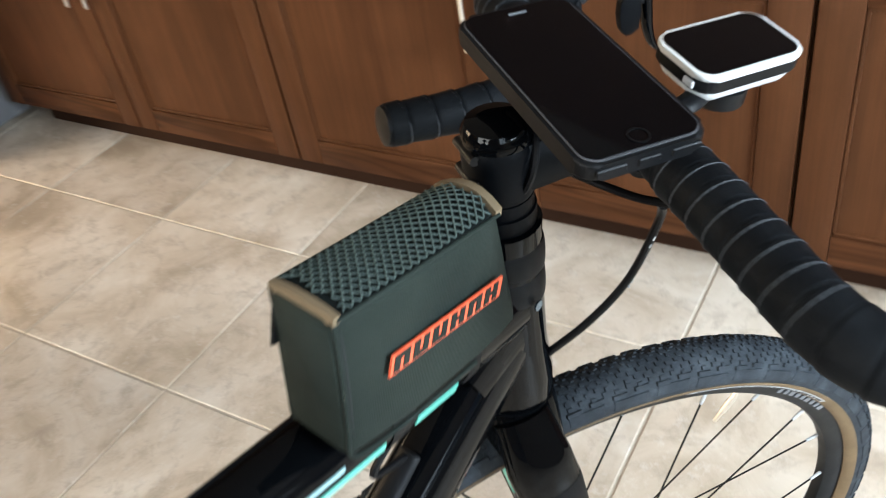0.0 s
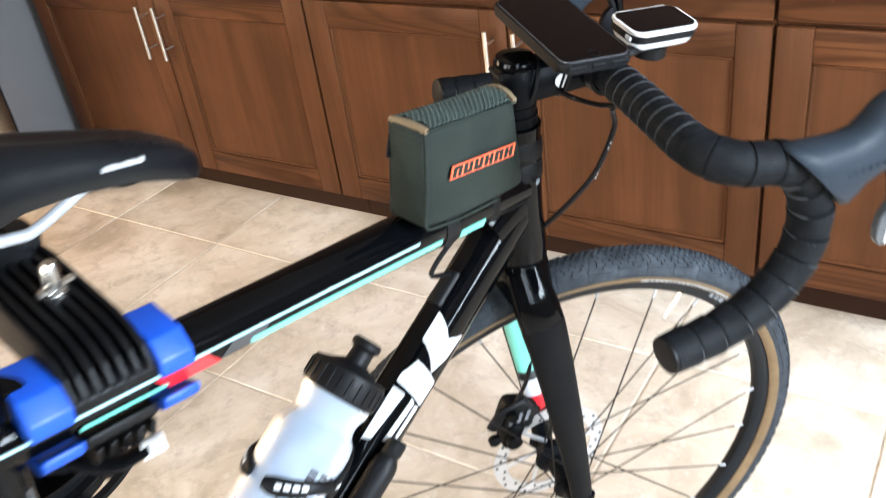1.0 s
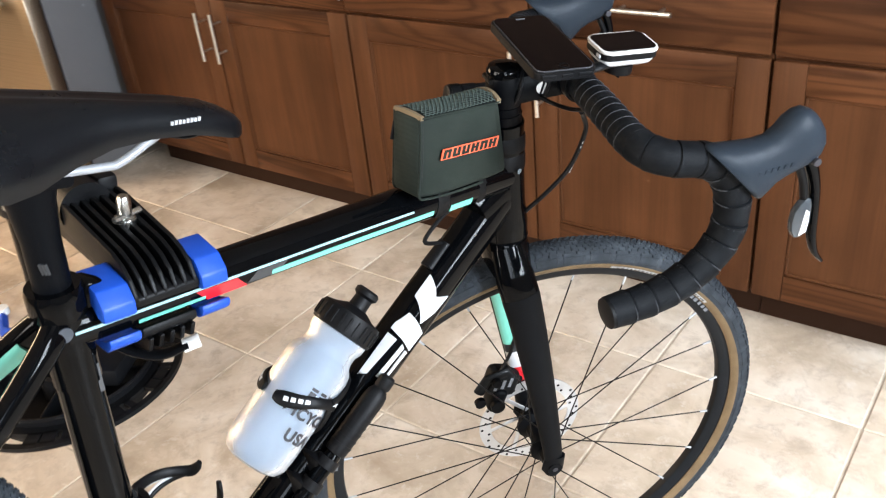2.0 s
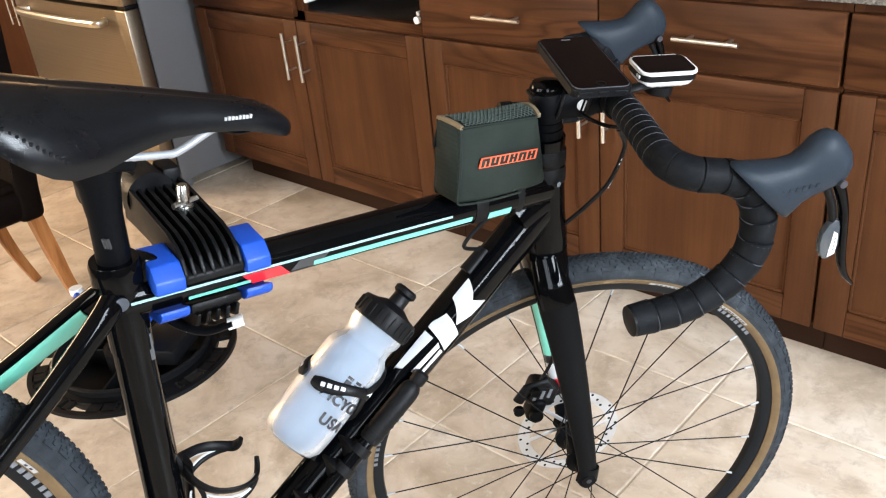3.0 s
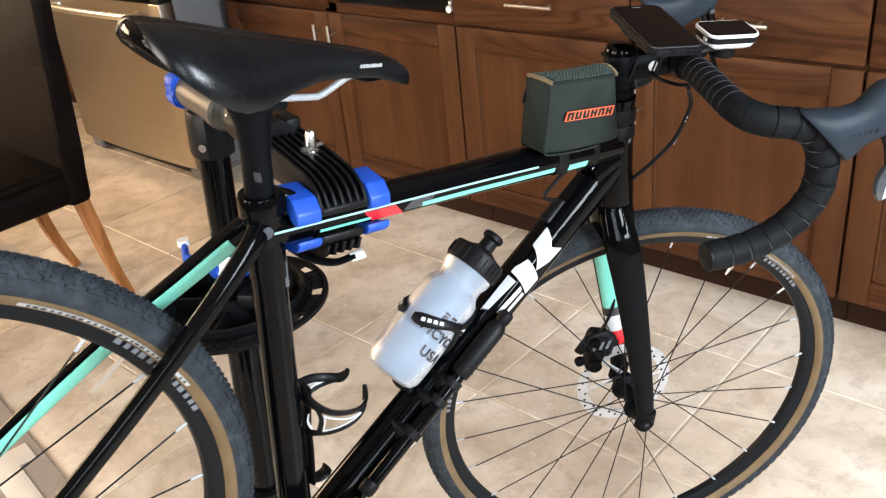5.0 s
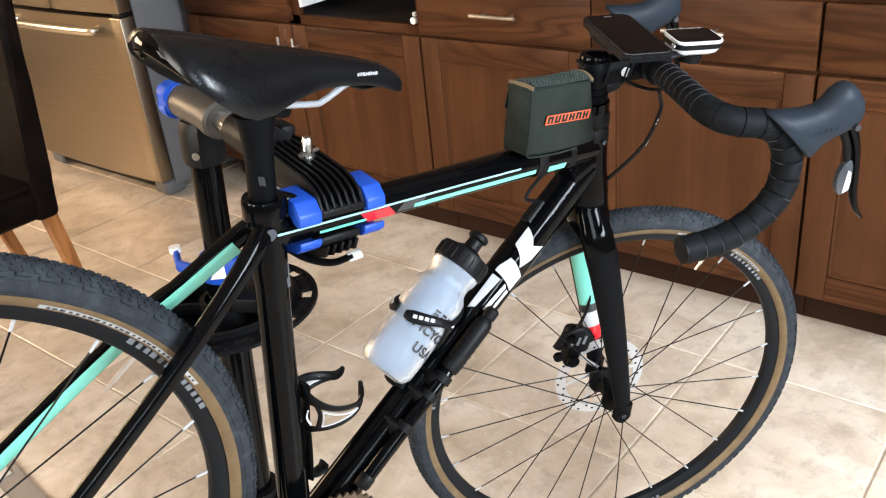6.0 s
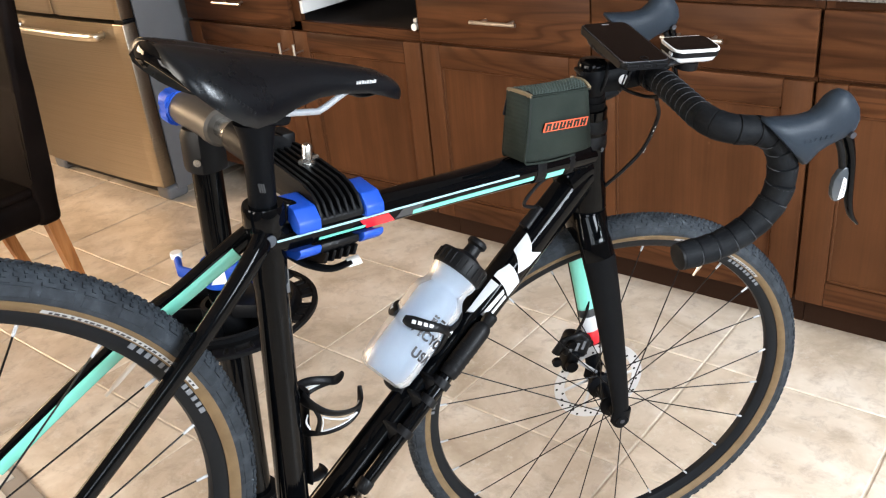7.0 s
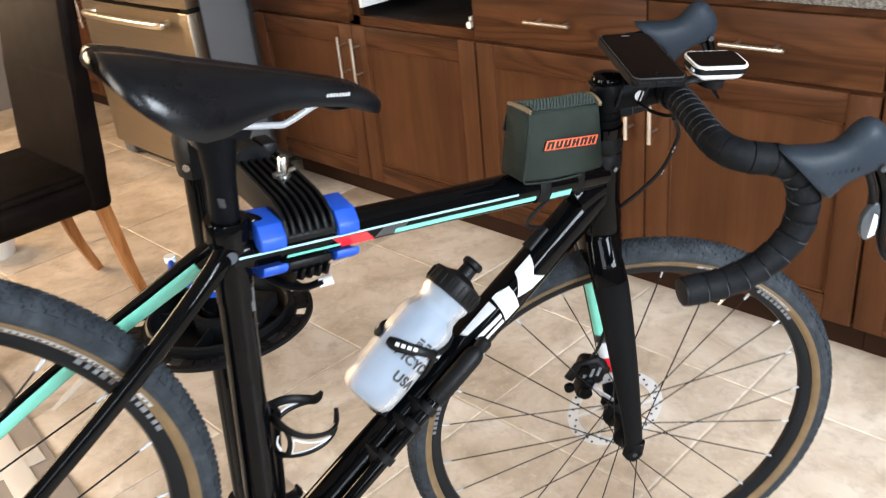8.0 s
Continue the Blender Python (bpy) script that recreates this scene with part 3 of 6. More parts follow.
part("down_tube", sweep([DT0, DT0.lerp(DT1, 0.5), DT1], [0.024, 0.023, 0.022], [0.026, 0.024, 0.024], n=28, squareness=0.3), GLOSS, bike)
part("seat_tube", sweep([ST0, ST0.lerp(ST1, 0.6), ST1], [0.020, 0.0180, 0.0178], n=28), GLOSS, bike)
part("head_tube", sweep([on_axis(0.352), on_axis(0.372), on_axis(0.40), on_axis(0.47), on_axis(0.495)], [0.0285, 0.0285, 0.025, 0.0225, 0.0235], n=28), GLOSS, bike)
part("bottom_bracket", lathe([(0.024, -0.036), (0.024, 0.036)], 28, "y", m=Matrix.Translation(DT0)), GLOSS, bike)
# gusset where the tubes meet the head tube
part("head_gusset", sweep([(0.80, 0, 0.385), (0.83, 0, 0.41), (0.848, 0, 0.41)], [0.019, 0.0215, 0.0225], [0.03, 0.036, 0.036], n=24), GLOSS, bike)

for s, nm in ((-1, "near"), (1, "far")):
    bow = ((0.319, 0.008, 0.357), (0.301, 0.021, 0.338), (0.262, 0.034, 0.290), (0.200, 0.046, 0.212), (0.110, 0.057, 0.103), (0.030, 0.066, 0.008))
    if s > 0:
        bow = ((0.319, 0.008, 0.354), (0.301, 0.019, 0.332), (0.262, 0.032, 0.288), (0.200, 0.053, 0.217), (0.110, 0.069, 0.114), (0.030, 0.076, 0.022))
    pts = smooth_path([(x, s * y, z) for x, y, z in bow], 6)
    ra, rb = lerp_list([0.0092, 0.0094, 0.0086, 0.0078, 0.0070, 0.0068], 6), lerp_list([0.0115, 0.0104, 0.0092, 0.0087, 0.0084, 0.0084], 6)
    st = part("seat_stay", sweep(pts, ra, rb, n=20, squareness=0.35), GLOSS, bike)
    if s > 0:
        # mint paint on the inner face of the far stay
        k0, k1 = 6, 26
        off = [Vector(p) - Vector((-0.0016, 0.0032, 0.0022)) for p in pts[k0:k1]]
        part("mint_panel", sweep(off, [r * 0.96 for r in ra[k0:k1]], [r * 0.88 for r in rb[k0:k1]], n=20, squareness=0.45), MINT, st, "mint green painted panel")
    cs = smooth_path([(0.425, s * 0.020, -0.072), (0.36, s * 0.036, -0.066), (0.22, s * 0.056, -0.044), (0.02, s * 0.066, -0.004)], 6)
    part("chain_stay", sweep(cs, lerp_list([0.011, 0.010, 0.009, 0.008], 6), lerp_list([0.018, 0.015, 0.012, 0.010], 6), n=16), GLOSS, bike)
    part("dropout", sweep([(0.035, s * 0.066, 0.018), (0.0, s * 0.067, 0.0), (0.02, s * 0.067, -0.012)], 0.005, 0.016, n=12), SATIN, bike)
part("seat_lug", sweep([ST0.lerp(ST1, 0.82), ST0.lerp(ST1, 0.93), ST1 - st_dir * 0.004], [0.0190, 0.0195, 0.0188], n=28), GLOSS, bike)
# scuffed clear film over the joint
part("chip_guard", lathe([(0.0065, -0.0006), (0.0065, 0.0006)], 16, "y", m=pose(0.318, -0.0212, 0.352)), mat("scuffed_film", (0.045, 0.055, 0.07), 0.3, 0.3), bike, "scuffed metallic film patch")
part("crown_badge", sweep([ST0.lerp(ST1, 0.80) + Vector((0.012, -0.0142, 0.0)), ST0.lerp(ST1, 0.86) + Vector((0.012, -0.0142, 0.0))], 0.0005, 0.0026, n=10), mat("faint_outline", (0.05, 0.055, 0.06), 0.4), bike, "pale outlined frame mark")

# painted stripes along the near side of the top tube
def tube_strip(x0, x1, z_lo, z_hi, slant=0.0, side=-1, proud=0.0008, steps=24):
    """A thin strip of paint that follows the top tube's side."""
    bm = bmesh.new()
    loops = []
    for i in range(steps + 1):
        u = i / steps
        lp = []
        for z in (z_lo, z_hi):
            x = x0 + (x1 - x0) * u + slant * (z - z_lo)
            c = TT0 + tt_dir * ((x - TT0.x) / tt_dir.x)
            n_up = Vector((-tt_dir.z, 0, tt_dir.x))
            f = (x - TT0.x) / (TT1.x - TT0.x)
            hgt = TTH + 0.0005 + 0.004 * max(0.0, 2 * f - 1)
            wid = TTW + 0.003 * max(0.0, 2 * f - 1)
            th = math.asin(max(-0.99, min(0.99, z / (hgt * 1.08))))
            k = 1.0 + 0.25 * (1 / max(abs(math.cos(th)), abs(math.sin(th))) - 1)
            for pr in (proud, -0.002):
                lp.append(c + n_up * ((hgt + pr) * math.sin(th) * k) + Vector((0, side * (wid + pr) * math.cos(th) * k, 0)))
        loops.append([lp[0], lp[2], lp[3], lp[1]])
    return rings(bm, loops)


part("mint_stripe", tube_strip(0.505, 0.705, -0.0098, -0.0044), MINT, bike, "thin mint green stripe")
part("mint_stripe", tube_strip(0.730, 0.763, -0.0130, -0.0055), MINT, bike, "thin mint green stripe")
part("mint_stripe", tube_strip(0.378, 0.438, -0.0092, -0.0066), MINT, bike, "thin mint green stripe")
# The tube's long window highlight, put on as a strip of colour.
part("pale_stripe", tube_strip(0.327, 0.676, 0.0018, 0.0042), PALE_GLINT, bike, "thin pale blue highlight painted along the tube")
part("grey_panel", tube_strip(0.480, 0.512, -0.0092, 0.0012, 0.9), GREY_PANEL, bike, "smoky grey painted flash")
part("red_flash", tube_strip(0.4405, 0.4800, -0.0112, 0.0008, -0.95), RED, bike, "red painted flash")

# plain white blocks of the mark on the down tube
def dt_block(along0, along1, a0, a1, slant=0.0, material=WHITE, proud=0.0010):
    """A block of paint on the near side of the down tube; a runs across it."""
    bm = bmesh.new()
    nrm = Vector((-dt_dir.z, 0, dt_dir.x))
    loops = []
    for i in range(7):
        a = a0 + (a1 - a0) * i / 6
        th = a / 0.024
        k = 1.0 + 0.3 * (1 / max(abs(math.cos(th)), abs(math.sin(th))) - 1)
        lp = []
        for al, pr in ((along0, proud), (along1, proud), (along1, -0.002), (along0, -0.002)):
            c = DT0 + dt_dir * (al + slant * (a - a0))
            lp.append(c + nrm * ((0.0245 + pr) * math.sin(th) * k) + Vector((0, -(0.0232 + pr) * math.cos(th) * k, 0)))
        loops.append(lp)
    return rings(bm, loops)


def dt_patch(c0, c1, c2, c3, material, label="", steps=8):
    """A four-cornered patch of paint on the near side; corners in the bicycle's own x and z, c0 to c1 along one edge, c3 to c2 along the other."""
    nrm = Vector((-dt_dir.z, 0, dt_dir.x))
    loops = []
    for i in range(steps + 1):
        u = i / steps
        lp = []
        ends = [Vector((p[0] + (q[0] - p[0]) * u, 0, p[1] + (q[1] - p[1]) * u)) for p, q in ((c0, c3), (c1, c2))]
        pts = [ends[0].lerp(ends[1], k / 6) for k in range(7)]
        for pr, row in ((0.0010, pts), (-0.0015, pts[::-1])):
            for p in row:
                d = p - DT0
                al, h = d.dot(dt_dir), d.dot(nrm)
                th = math.asin(max(-0.97, min(0.97, h / 0.0275)))
                k = 1.0 + 0.3 * (1 / max(abs(math.cos(th)), abs(math.sin(th))) - 1)
                lp.append(DT0 + dt_dir * al + nrm * ((0.0243 + pr) * math.sin(th) * k) + Vector((0, -(0.0229 + pr) * math.cos(th) * k, 0)))
        loops.append(lp)
    return part("mark_block", rings(bmesh.new(), loops), material, bike, label)


for c in (((0.7362, 0.3225), (0.7168, 0.3029), (0.7177, 0.2707), (0.7364, 0.3003)), ((0.7364, 0.3003), (0.7565, 0.2976), (0.7385, 0.2804), (0.7177, 0.2707)), ((0.7074, 0.2827), (0.7252, 0.2566), (0.7079, 0.2381), (0.6875, 0.2657)),
          ((0.6845, 0.2610), (0.6900, 0.2550), (0.6560, 0.2190), (0.6460, 0.2190)), ((0.6960, 0.2500), (0.6985, 0.2440), (0.6690, 0.2140), (0.6640, 0.2170)), ((0.7010, 0.2410), (0.7050, 0.2370), (0.6760, 0.2070), (0.6720, 0.2090))):
    dt_patch(*c, WHITE, "white printed mark")
part("mint_edge", dt_block(0.10, 0.300, -0.024, -0.020, 0.0, MINT), MINT, bike, "thin mint edge stripe")

# cable entry and hose on the down tube
part("cable_port", sweep([DT0 + dt_dir * 0.50 + Vector((-0.026, 0, 0.017)), DT0 + dt_dir * 0.535 + Vector((-0.026, 0, 0.017))], [0.009, 0.008], [0.005, 0.004], n=14), BLACK_PLASTIC, bike, "black cable port cover")
part("hose", sweep(smooth_path([DT0 + dt_dir * 0.53 + Vector((-0.028, 0, 0.02)), (0.722, -0.002, 0.362), (0.738, -0.004, 0.388), (0.752, -0.008, 0.402)], 6), 0.0025, n=8), BLACK_PLASTIC, bike, "black cable housing")

# seat collar, post, saddle
collar = part("seat_collar", sweep([ST1 - st_dir * 0.020, ST1 - st_dir * 0.016, ST1 + st_dir * 0.002, ST1 + st_dir * 0.006], [0.0205, 0.0218, 0.0218, 0.0205], n=28), GLOSS, bike, "gloss black seat clamp")
part("clamp_bolt", sweep([ST1 + Vector((0.028, -0.012, -0.004)), ST1 + Vector((0.028, 0.012, -0.004))], 0.0035, n=10, ref=(1, 0, 0)), STEEL, collar, "steel clamp bolt")
part("clamp_ear", box((ST1.x + 0.018, -0.012, ST1.z - 0.017), (ST1.x + 0.036, 0.012, ST1.z + 0.008), 0.004), GLOSS, collar)
P0, P1 = ST1 - st_dir * 0.01, Vector((0.296, 0, 0.470))
seat_post = part("seat_post", sweep([P0, P0.lerp(P1, 0.55), P0.lerp(P1, 0.85), P1], [0.0142, 0.0142, 0.0160, 0.0175], [0.0142, 0.0142, 0.0175, 0.0225], n=28), SATIN, bike, "satin black seat post")
part("rail_cradle", box((0.276, -0.024, 0.470), (0.322, 0.024, 0.489), 0.006), SATIN, seat_post)
for k in range(3):
    a = 0.62 - 0.14 * k
    z0 = P0.lerp(P1, 0.36)
    part("printed_mark", sweep([z0 + Vector((0.0142 * math.sin(-a) - 0.002, -0.0143 * math.cos(a), 0.004)), z0 + Vector((0.0142 * math.sin(-a) + 0.002, -0.0143 * math.cos(a), -0.005))], 0.0004, 0.0014, n=8), mat("faint_print", (0.012, 0.0135, 0.0155), 0.5), seat_post, "faint grey printed mark")



# saddle sections from nose to tail: place, half width, crown height, height of the lower edge
SADDLE_SECS = [(0.4672, 0.004, 0.5075, 0.5025), (0.4640, 0.010, 0.5115, 0.5010), (0.4570, 0.0160, 0.5165, 0.5008), (0.446, 0.0200, 0.5215, 0.5025), (0.43, 0.0225, 0.5260, 0.5055), (0.41, 0.0240, 0.5290, 0.5078), (0.375, 0.0258, 0.5315, 0.5066), (0.345, 0.0295, 0.5335, 0.5025), (0.315, 0.0375, 0.5350, 0.4935),
               (0.285, 0.0510, 0.5362, 0.4832), (0.262, 0.0590, 0.5370, 0.4800), (0.245, 0.0630, 0.5380, 0.4835), (0.228, 0.0640, 0.5388, 0.4905), (0.211, 0.0625, 0.5392, 0.5000), (0.197, 0.0560, 0.5392, 0.5090), (0.188, 0.045, 0.5390, 0.518), (0.183, 0.027, 0.5385, 0.526)]


def flank(x):
    """How far the saddle's side curves in: full at the nose, hollow towards the wings."""
    return 0.72 + 0.42 * max(0.0, min(1.0, (0.37 - x) / 0.09))


def saddle_y(x, z):
    """Half width of the saddle's side at a height."""
    for (xa, wa, za, la), (xb, wb, zb, lb) in zip(SADDLE_SECS, SADDLE_SECS[1:]):
        if xb <= x <= xa:
            u = (xa - x) / (xa - xb)
            w, top, low = wa + (wb - wa) * u, za + (zb - za) * u, la + (lb - la) * u
            s = max(0.0, min(1.0, (z - low) / (top - low))) ** (1 / 0.82)
            return w * (1 - s * s) ** (flank(x) / 2)
    return 0.0


def saddle_mesh():
    bm = bmesh.new()
    loops = []
    n = 40
    for x, w, z, low in SADDLE_SECS:
        lp = []
        for j in range(n):
            th = 2 * math.pi * j / n
            c, s = math.cos(th), math.sin(th)
            y = w * math.copysign(abs(c) ** (flank(x) if s >= 0 else 0.72), c)
            if s >= 0:
                zz = low + (z - low) * s ** 0.82
                if x < 0.43:
                    zz -= 0.0038 * math.exp(-((y / 0.009) ** 2)) * min(1.0, (0.43 - x) / 0.04)
            else:
                zz = low + 0.0006 - 0.0022 * math.sin(min(1.0, -s * 3) * math.pi) + 0.5 * (z - low) * max(0.0, -s - 0.25)
            lp.append((x, y, zz))
        loops.append(lp)
    return rings(bm, loops)


sd = part("saddle", saddle_mesh(), SADDLE, bike, "smooth black saddle", sharp=75)
WHITE_RAIL = mat("white_rail", (0.22, 0.23, 0.245), 0.32, Specular_IOR_Level=0.5)
for s in (-1, 1):
    pts = smooth_path([(0.405, s * 0.013, 0.5105), (0.384, s * 0.018, 0.5055), (0.356, s * 0.0215, 0.4885), (0.340, s * 0.022, 0.4850), (0.275, s * 0.022, 0.4825), (0.245, s * 0.026, 0.494), (0.218, s * 0.034, 0.518)], 6)
    part("rail", sweep(pts, 0.0033, n=12), WHITE_RAIL, sd, "white saddle rail")
part("nose_hook", sweep(smooth_path([(0.428, 0, 0.503), (0.412, 0, 0.500), (0.396, 0, 0.503)], 4), 0.012, 0.003, n=12), BLACK_PLASTIC, sd, "black nose bracket under the shell")
part("rear_shell", sweep(smooth_path([(0.207, -0.051, 0.512), (0.189, -0.027, 0.524), (0.184, 0, 0.528), (0.189, 0.027, 0.524), (0.207, 0.051, 0.512)], 5), 0.009, 0.005, n=12, ref=(0, 0, 1)), GLOSS, sd, "gloss black rear shell")
# a product name, drawn as small white bars
for k in range(8):
    x, z = 0.3905 + 0.0034 * k, 0.5148 + 0.0003 * k
    y = saddle_y(x, z)
    part("printed_mark", box((x, -y - 0.0003, z), (x + 0.0025, -y + 0.003, z + (0.0034 if k % 3 else 0.0030)), 0.0002, 1), PALE_PRINT, sd, "small white printed mark")
for k in range(11):
    u = k / 10
    x, z = 0.256 - 0.044 * u, 0.4925 + 0.024 * u
    y = saddle_y(x, z)
    part("embossed_mark", box((x - 0.0012, -y - 0.0003, z - 0.0018), (x + 0.0012, -y + 0.003, z + 0.0018), 0.0003, 1), SADDLE, sd, "embossed mark")

# ---- wheels ----


def wheel(m, back):
    """A spoked disc wheel about the y axis, with a knobbed tyre."""
    wh = part("wheel", lathe([(0.3035, -0.006), (0.302, 0.0), (0.3035, 0.006), (0.309, 0.0105), (0.320, 0.0125), (0.328, 0.0125), (0.328, -0.0125), (0.320, -0.0125), (0.309, -0.0105)], 128, "y", closed=True), RIM, bike, "black disc wheel rim", m=m)
    tr, tc = 0.0212, TYRE_R - 0.0212
    tread = []
    for k in range(25):
        a = radians(-112 + 224 * k / 24)
        tread.append((tc + tr * math.cos(a), tr * math.sin(a)))
    tread += [(tc - 0.012, 0.012), (tc - 0.012, -0.012)]
    part("tyre", lathe(tread, 144, "y", closed=True), RUBBER, wh, "dusty black knobbed tyre", m=m)
    for s in (-1, 1):
        prof = []
        for k in range(8):
            a = radians(106 + 34 * k / 7)
            prof.append((tc + (tr + 0.0005) * math.cos(a), s * (tr + 0.0005) * math.sin(a)))
        prof += [(r + 0.001, h - s * 0.003) for r, h in prof[::-1]]
        part("sidewall", lathe(prof, 144, "y", closed=True), SIDEWALL, wh, "tan rubber sidewall", m=m)
    # tread knobs, too many to count
    verts, faces = [], []

    def knob(ang, lat, dl, da, hgt):
        i0 = len(verts)
        for up in (0, 1):
            for sa, sl in ((-1, -1), (1, -1), (1, 1), (-1, 1)):
                la = lat + sl * dl * (0.5 if not up else 0.42)
                aa = ang + sa * da * (0.5 if not up else 0.42)
                r = tr + (hgt if up else -0.001)
                rad = tc + r * math.cos(la)
                verts.append((rad * math.cos(aa), r * math.sin(la), rad * math.sin(aa)))
        for f in ((4, 5, 6, 7), (0, 1, 5, 4), (1, 2, 6, 5), (2, 3, 7, 6), (3, 0, 4, 7)):
            faces.append([i0 + q for q in f])

    rows = ((-1.36, 0.50, 0.100, 0.0008, 56), (-0.99, 0.17, 0.040, 0.0017, 112), (-0.80, 0.17, 0.013, 0.0011, 220), (-0.58, 0.15, 0.009, 0.0011, 260), (-0.35, 0.15, 0.009, 0.0011, 260), (-0.12, 0.14, 0.009, 0.0011, 260),
            (0.12, 0.14, 0.009, 0.0011, 260), (0.35, 0.15, 0.009, 0.0011, 260), (0.58, 0.15, 0.009, 0.0011, 260), (0.80, 0.17, 0.013, 0.0011, 220), (0.99, 0.17, 0.040, 0.0017, 112), (1.36, 0.50, 0.100, 0.0008, 56))
    for q, (lat, dl, da, hgt, cnt) in enumerate(rows):
        for k in range(cnt):
            knob(2 * math.pi * (k + 0.5 * (q % 2)) / cnt, lat + (0.035 if k % 2 else -0.035), dl, da, hgt)
    me = bpy.data.meshes.new("tread")
    me.from_pydata(verts, [], faces)
    tagged(part_of_mesh("tread", me, RUBBER, wh, "rows of small rubber tread knobs", m=m, sharp=20), kind="stuff")
    # hub
    hub = part("hub", lathe([(0.008, -0.056), (0.012, -0.050), (0.012, -0.034), (0.023, -0.031), (0.023, -0.026), (0.014, -0.022), (0.014, 0.014), (0.025, 0.020), (0.025, 0.026), (0.018, 0.030), (0.018, 0.040), (0.010, 0.048), (0.008, 0.056)], 28, "y"), SATIN, wh, "black wheel hub", m=m)
    cnt = 24
    for k in range(cnt):
        s = -1 if k % 2 else 1
        a = 2 * math.pi * k / cnt + radians(13.0 if back else 9.8)
        lead = 1 if (k // 2) % 2 else -1
        fl_r, fl_y = (0.0215, -0.0285) if s < 0 else (0.0235, 0.0235)
        ha = a + lead * radians(66)
        p0 = Vector((fl_r * math.cos(ha), fl_y, fl_r * math.sin(ha)))
        p1 = Vector((0.303 * math.cos(a), s * 0.002, 0.303 * math.sin(a)))
        d = (p1 - p0).normalized()
        part("spoke", sweep([p0, p1 - d * 0.012], 0.00100, n=6, ref=(0, 1, 0)), SPOKE, wh, m=m)
        part("nipple", sweep([p1 - d * 0.014, p1 + d * 0.002], [0.0016, 0.0019], n=8), PALE_PRINT, wh, "white spoke nipple" if k == 0 else "", m=m)
    # valve
    va = radians(49.4 if back else 76.4)
    q0, q1 = 0.306, 0.262
    cv, sv = math.cos(va), math.sin(va)
    part("valve", sweep([(q0 * cv, 0, q0 * sv), (0.275 * cv, 0, 0.275 * sv), (0.274 * cv, 0, 0.274 * sv), (q1 * cv, 0, q1 * sv)], [0.0030, 0.0030, 0.0022, 0.0018], n=10), NICKEL, wh, "silver tyre valve", m=m)
    # brake rotor
    bm = bmesh.new()
    ring = [(0.0825, 0.0355), (0.0825, 0.0373), (0.0640, 0.0373), (0.0640, 0.0355)]
    lathe(ring, 96, "y", bm=bm, closed=True)
    rt = part("brake_rotor", bm, ROTOR, wh, "drilled steel brake rotor", m=m)
    for k in range(6):
        a = 2 * math.pi * k / 6
        part("rotor_arm", sweep([(0.020 * math.cos(a), 0.0364, 0.020 * math.sin(a)), (0.068 * math.cos(a + 0.45), 0.0364, 0.068 * math.sin(a + 0.45))], 0.0009, 0.0035, n=8, ref=(0, 1, 0)), ROTOR, wh, m=m)
    for s in (-0.0002, 0.0002):
        dots = bmesh.new()
        for k in range(36):
            a = 2 * math.pi * k / 36
            r = 0.0685 + 0.0050 * (k % 3)
            lathe([(0.0024, 0.0352 if s < 0 else 0.0374), (0.0024, 0.0354 if s < 0 else 0.0376)], 8, "y", bm=dots, m=pose(r * math.cos(a), 0, r * math.sin(a)))
        tagged(part("rotor_vents", dots, BLACK_PLASTIC, wh, "dark vent holes of the rotor", m=m), kind="stuff")
    # marks on the rim and the tyre label, as plain shapes
    def arc_mark(nm, mt, a0, a1, r0, r1, y0, y1, lab):
        bm2 = bmesh.new()
        loops = []
        k = max(2, int(abs(a1 - a0) / 2.0))
        for i in range(k + 1):
            a = radians(a0 + (a1 - a0) * i / k)
            loops.append([(r * math.cos(a), y, r * math.sin(a)) for r, y in ((r0, y0), (r1, y1), (r1, y1 + 0.002), (r0, y0 + 0.002))])
        part(nm, rings(bm2, loops), mt, wh, lab, m=m)

    starts = (55, 175, 295) if not back else (31, 151, 271)
    for a in starts:
        for k in range(9 if not back else 13):
            q = a + 1.85 * k
            arc_mark("rim_mark", PRINT_GREY, q, q + (0.95 if k % 3 else 1.25), 0.3130, 0.3186, -0.0121, -0.0130, "pale printed rim mark" if k == 0 else "")
    def on_tyre(deg, extra):
        a = radians(deg)
        return tc + (tr + extra) * math.cos(a), -(tr + extra) * math.sin(a)

    lo_r, hi_r = on_tyre(131, 0.0011), on_tyre(119, 0.0011)
    for a in ((59, 92.5), (239, 272.5)) if not back else ((44, 72), (37.5, 41.5), (224, 252)):
        arc_mark("tyre_label", PALE_PRINT, a[0], a[1], lo_r[0], hi_r[0], lo_r[1], hi_r[1], "long white tyre label")
        lo2, hi2 = on_tyre(128, 0.0015), on_tyre(122, 0.0015)
        k = a[0] + 1.0
        while k < a[1] - 1.4:
            arc_mark("label_print", INK, k, k + (0.5 if int(k * 7) % 3 else 0.8), lo2[0], hi2[0], lo2[1], hi2[1], "")
            k += 1.2
    return wh


rear_wheel = wheel(BIKE, True)
FRONT = FORK @ Matrix.Translation((WHEELBASE, 0, AXLE_UP)) @ Matrix.Scale(0.961, 4)
wheel(FRONT, False)
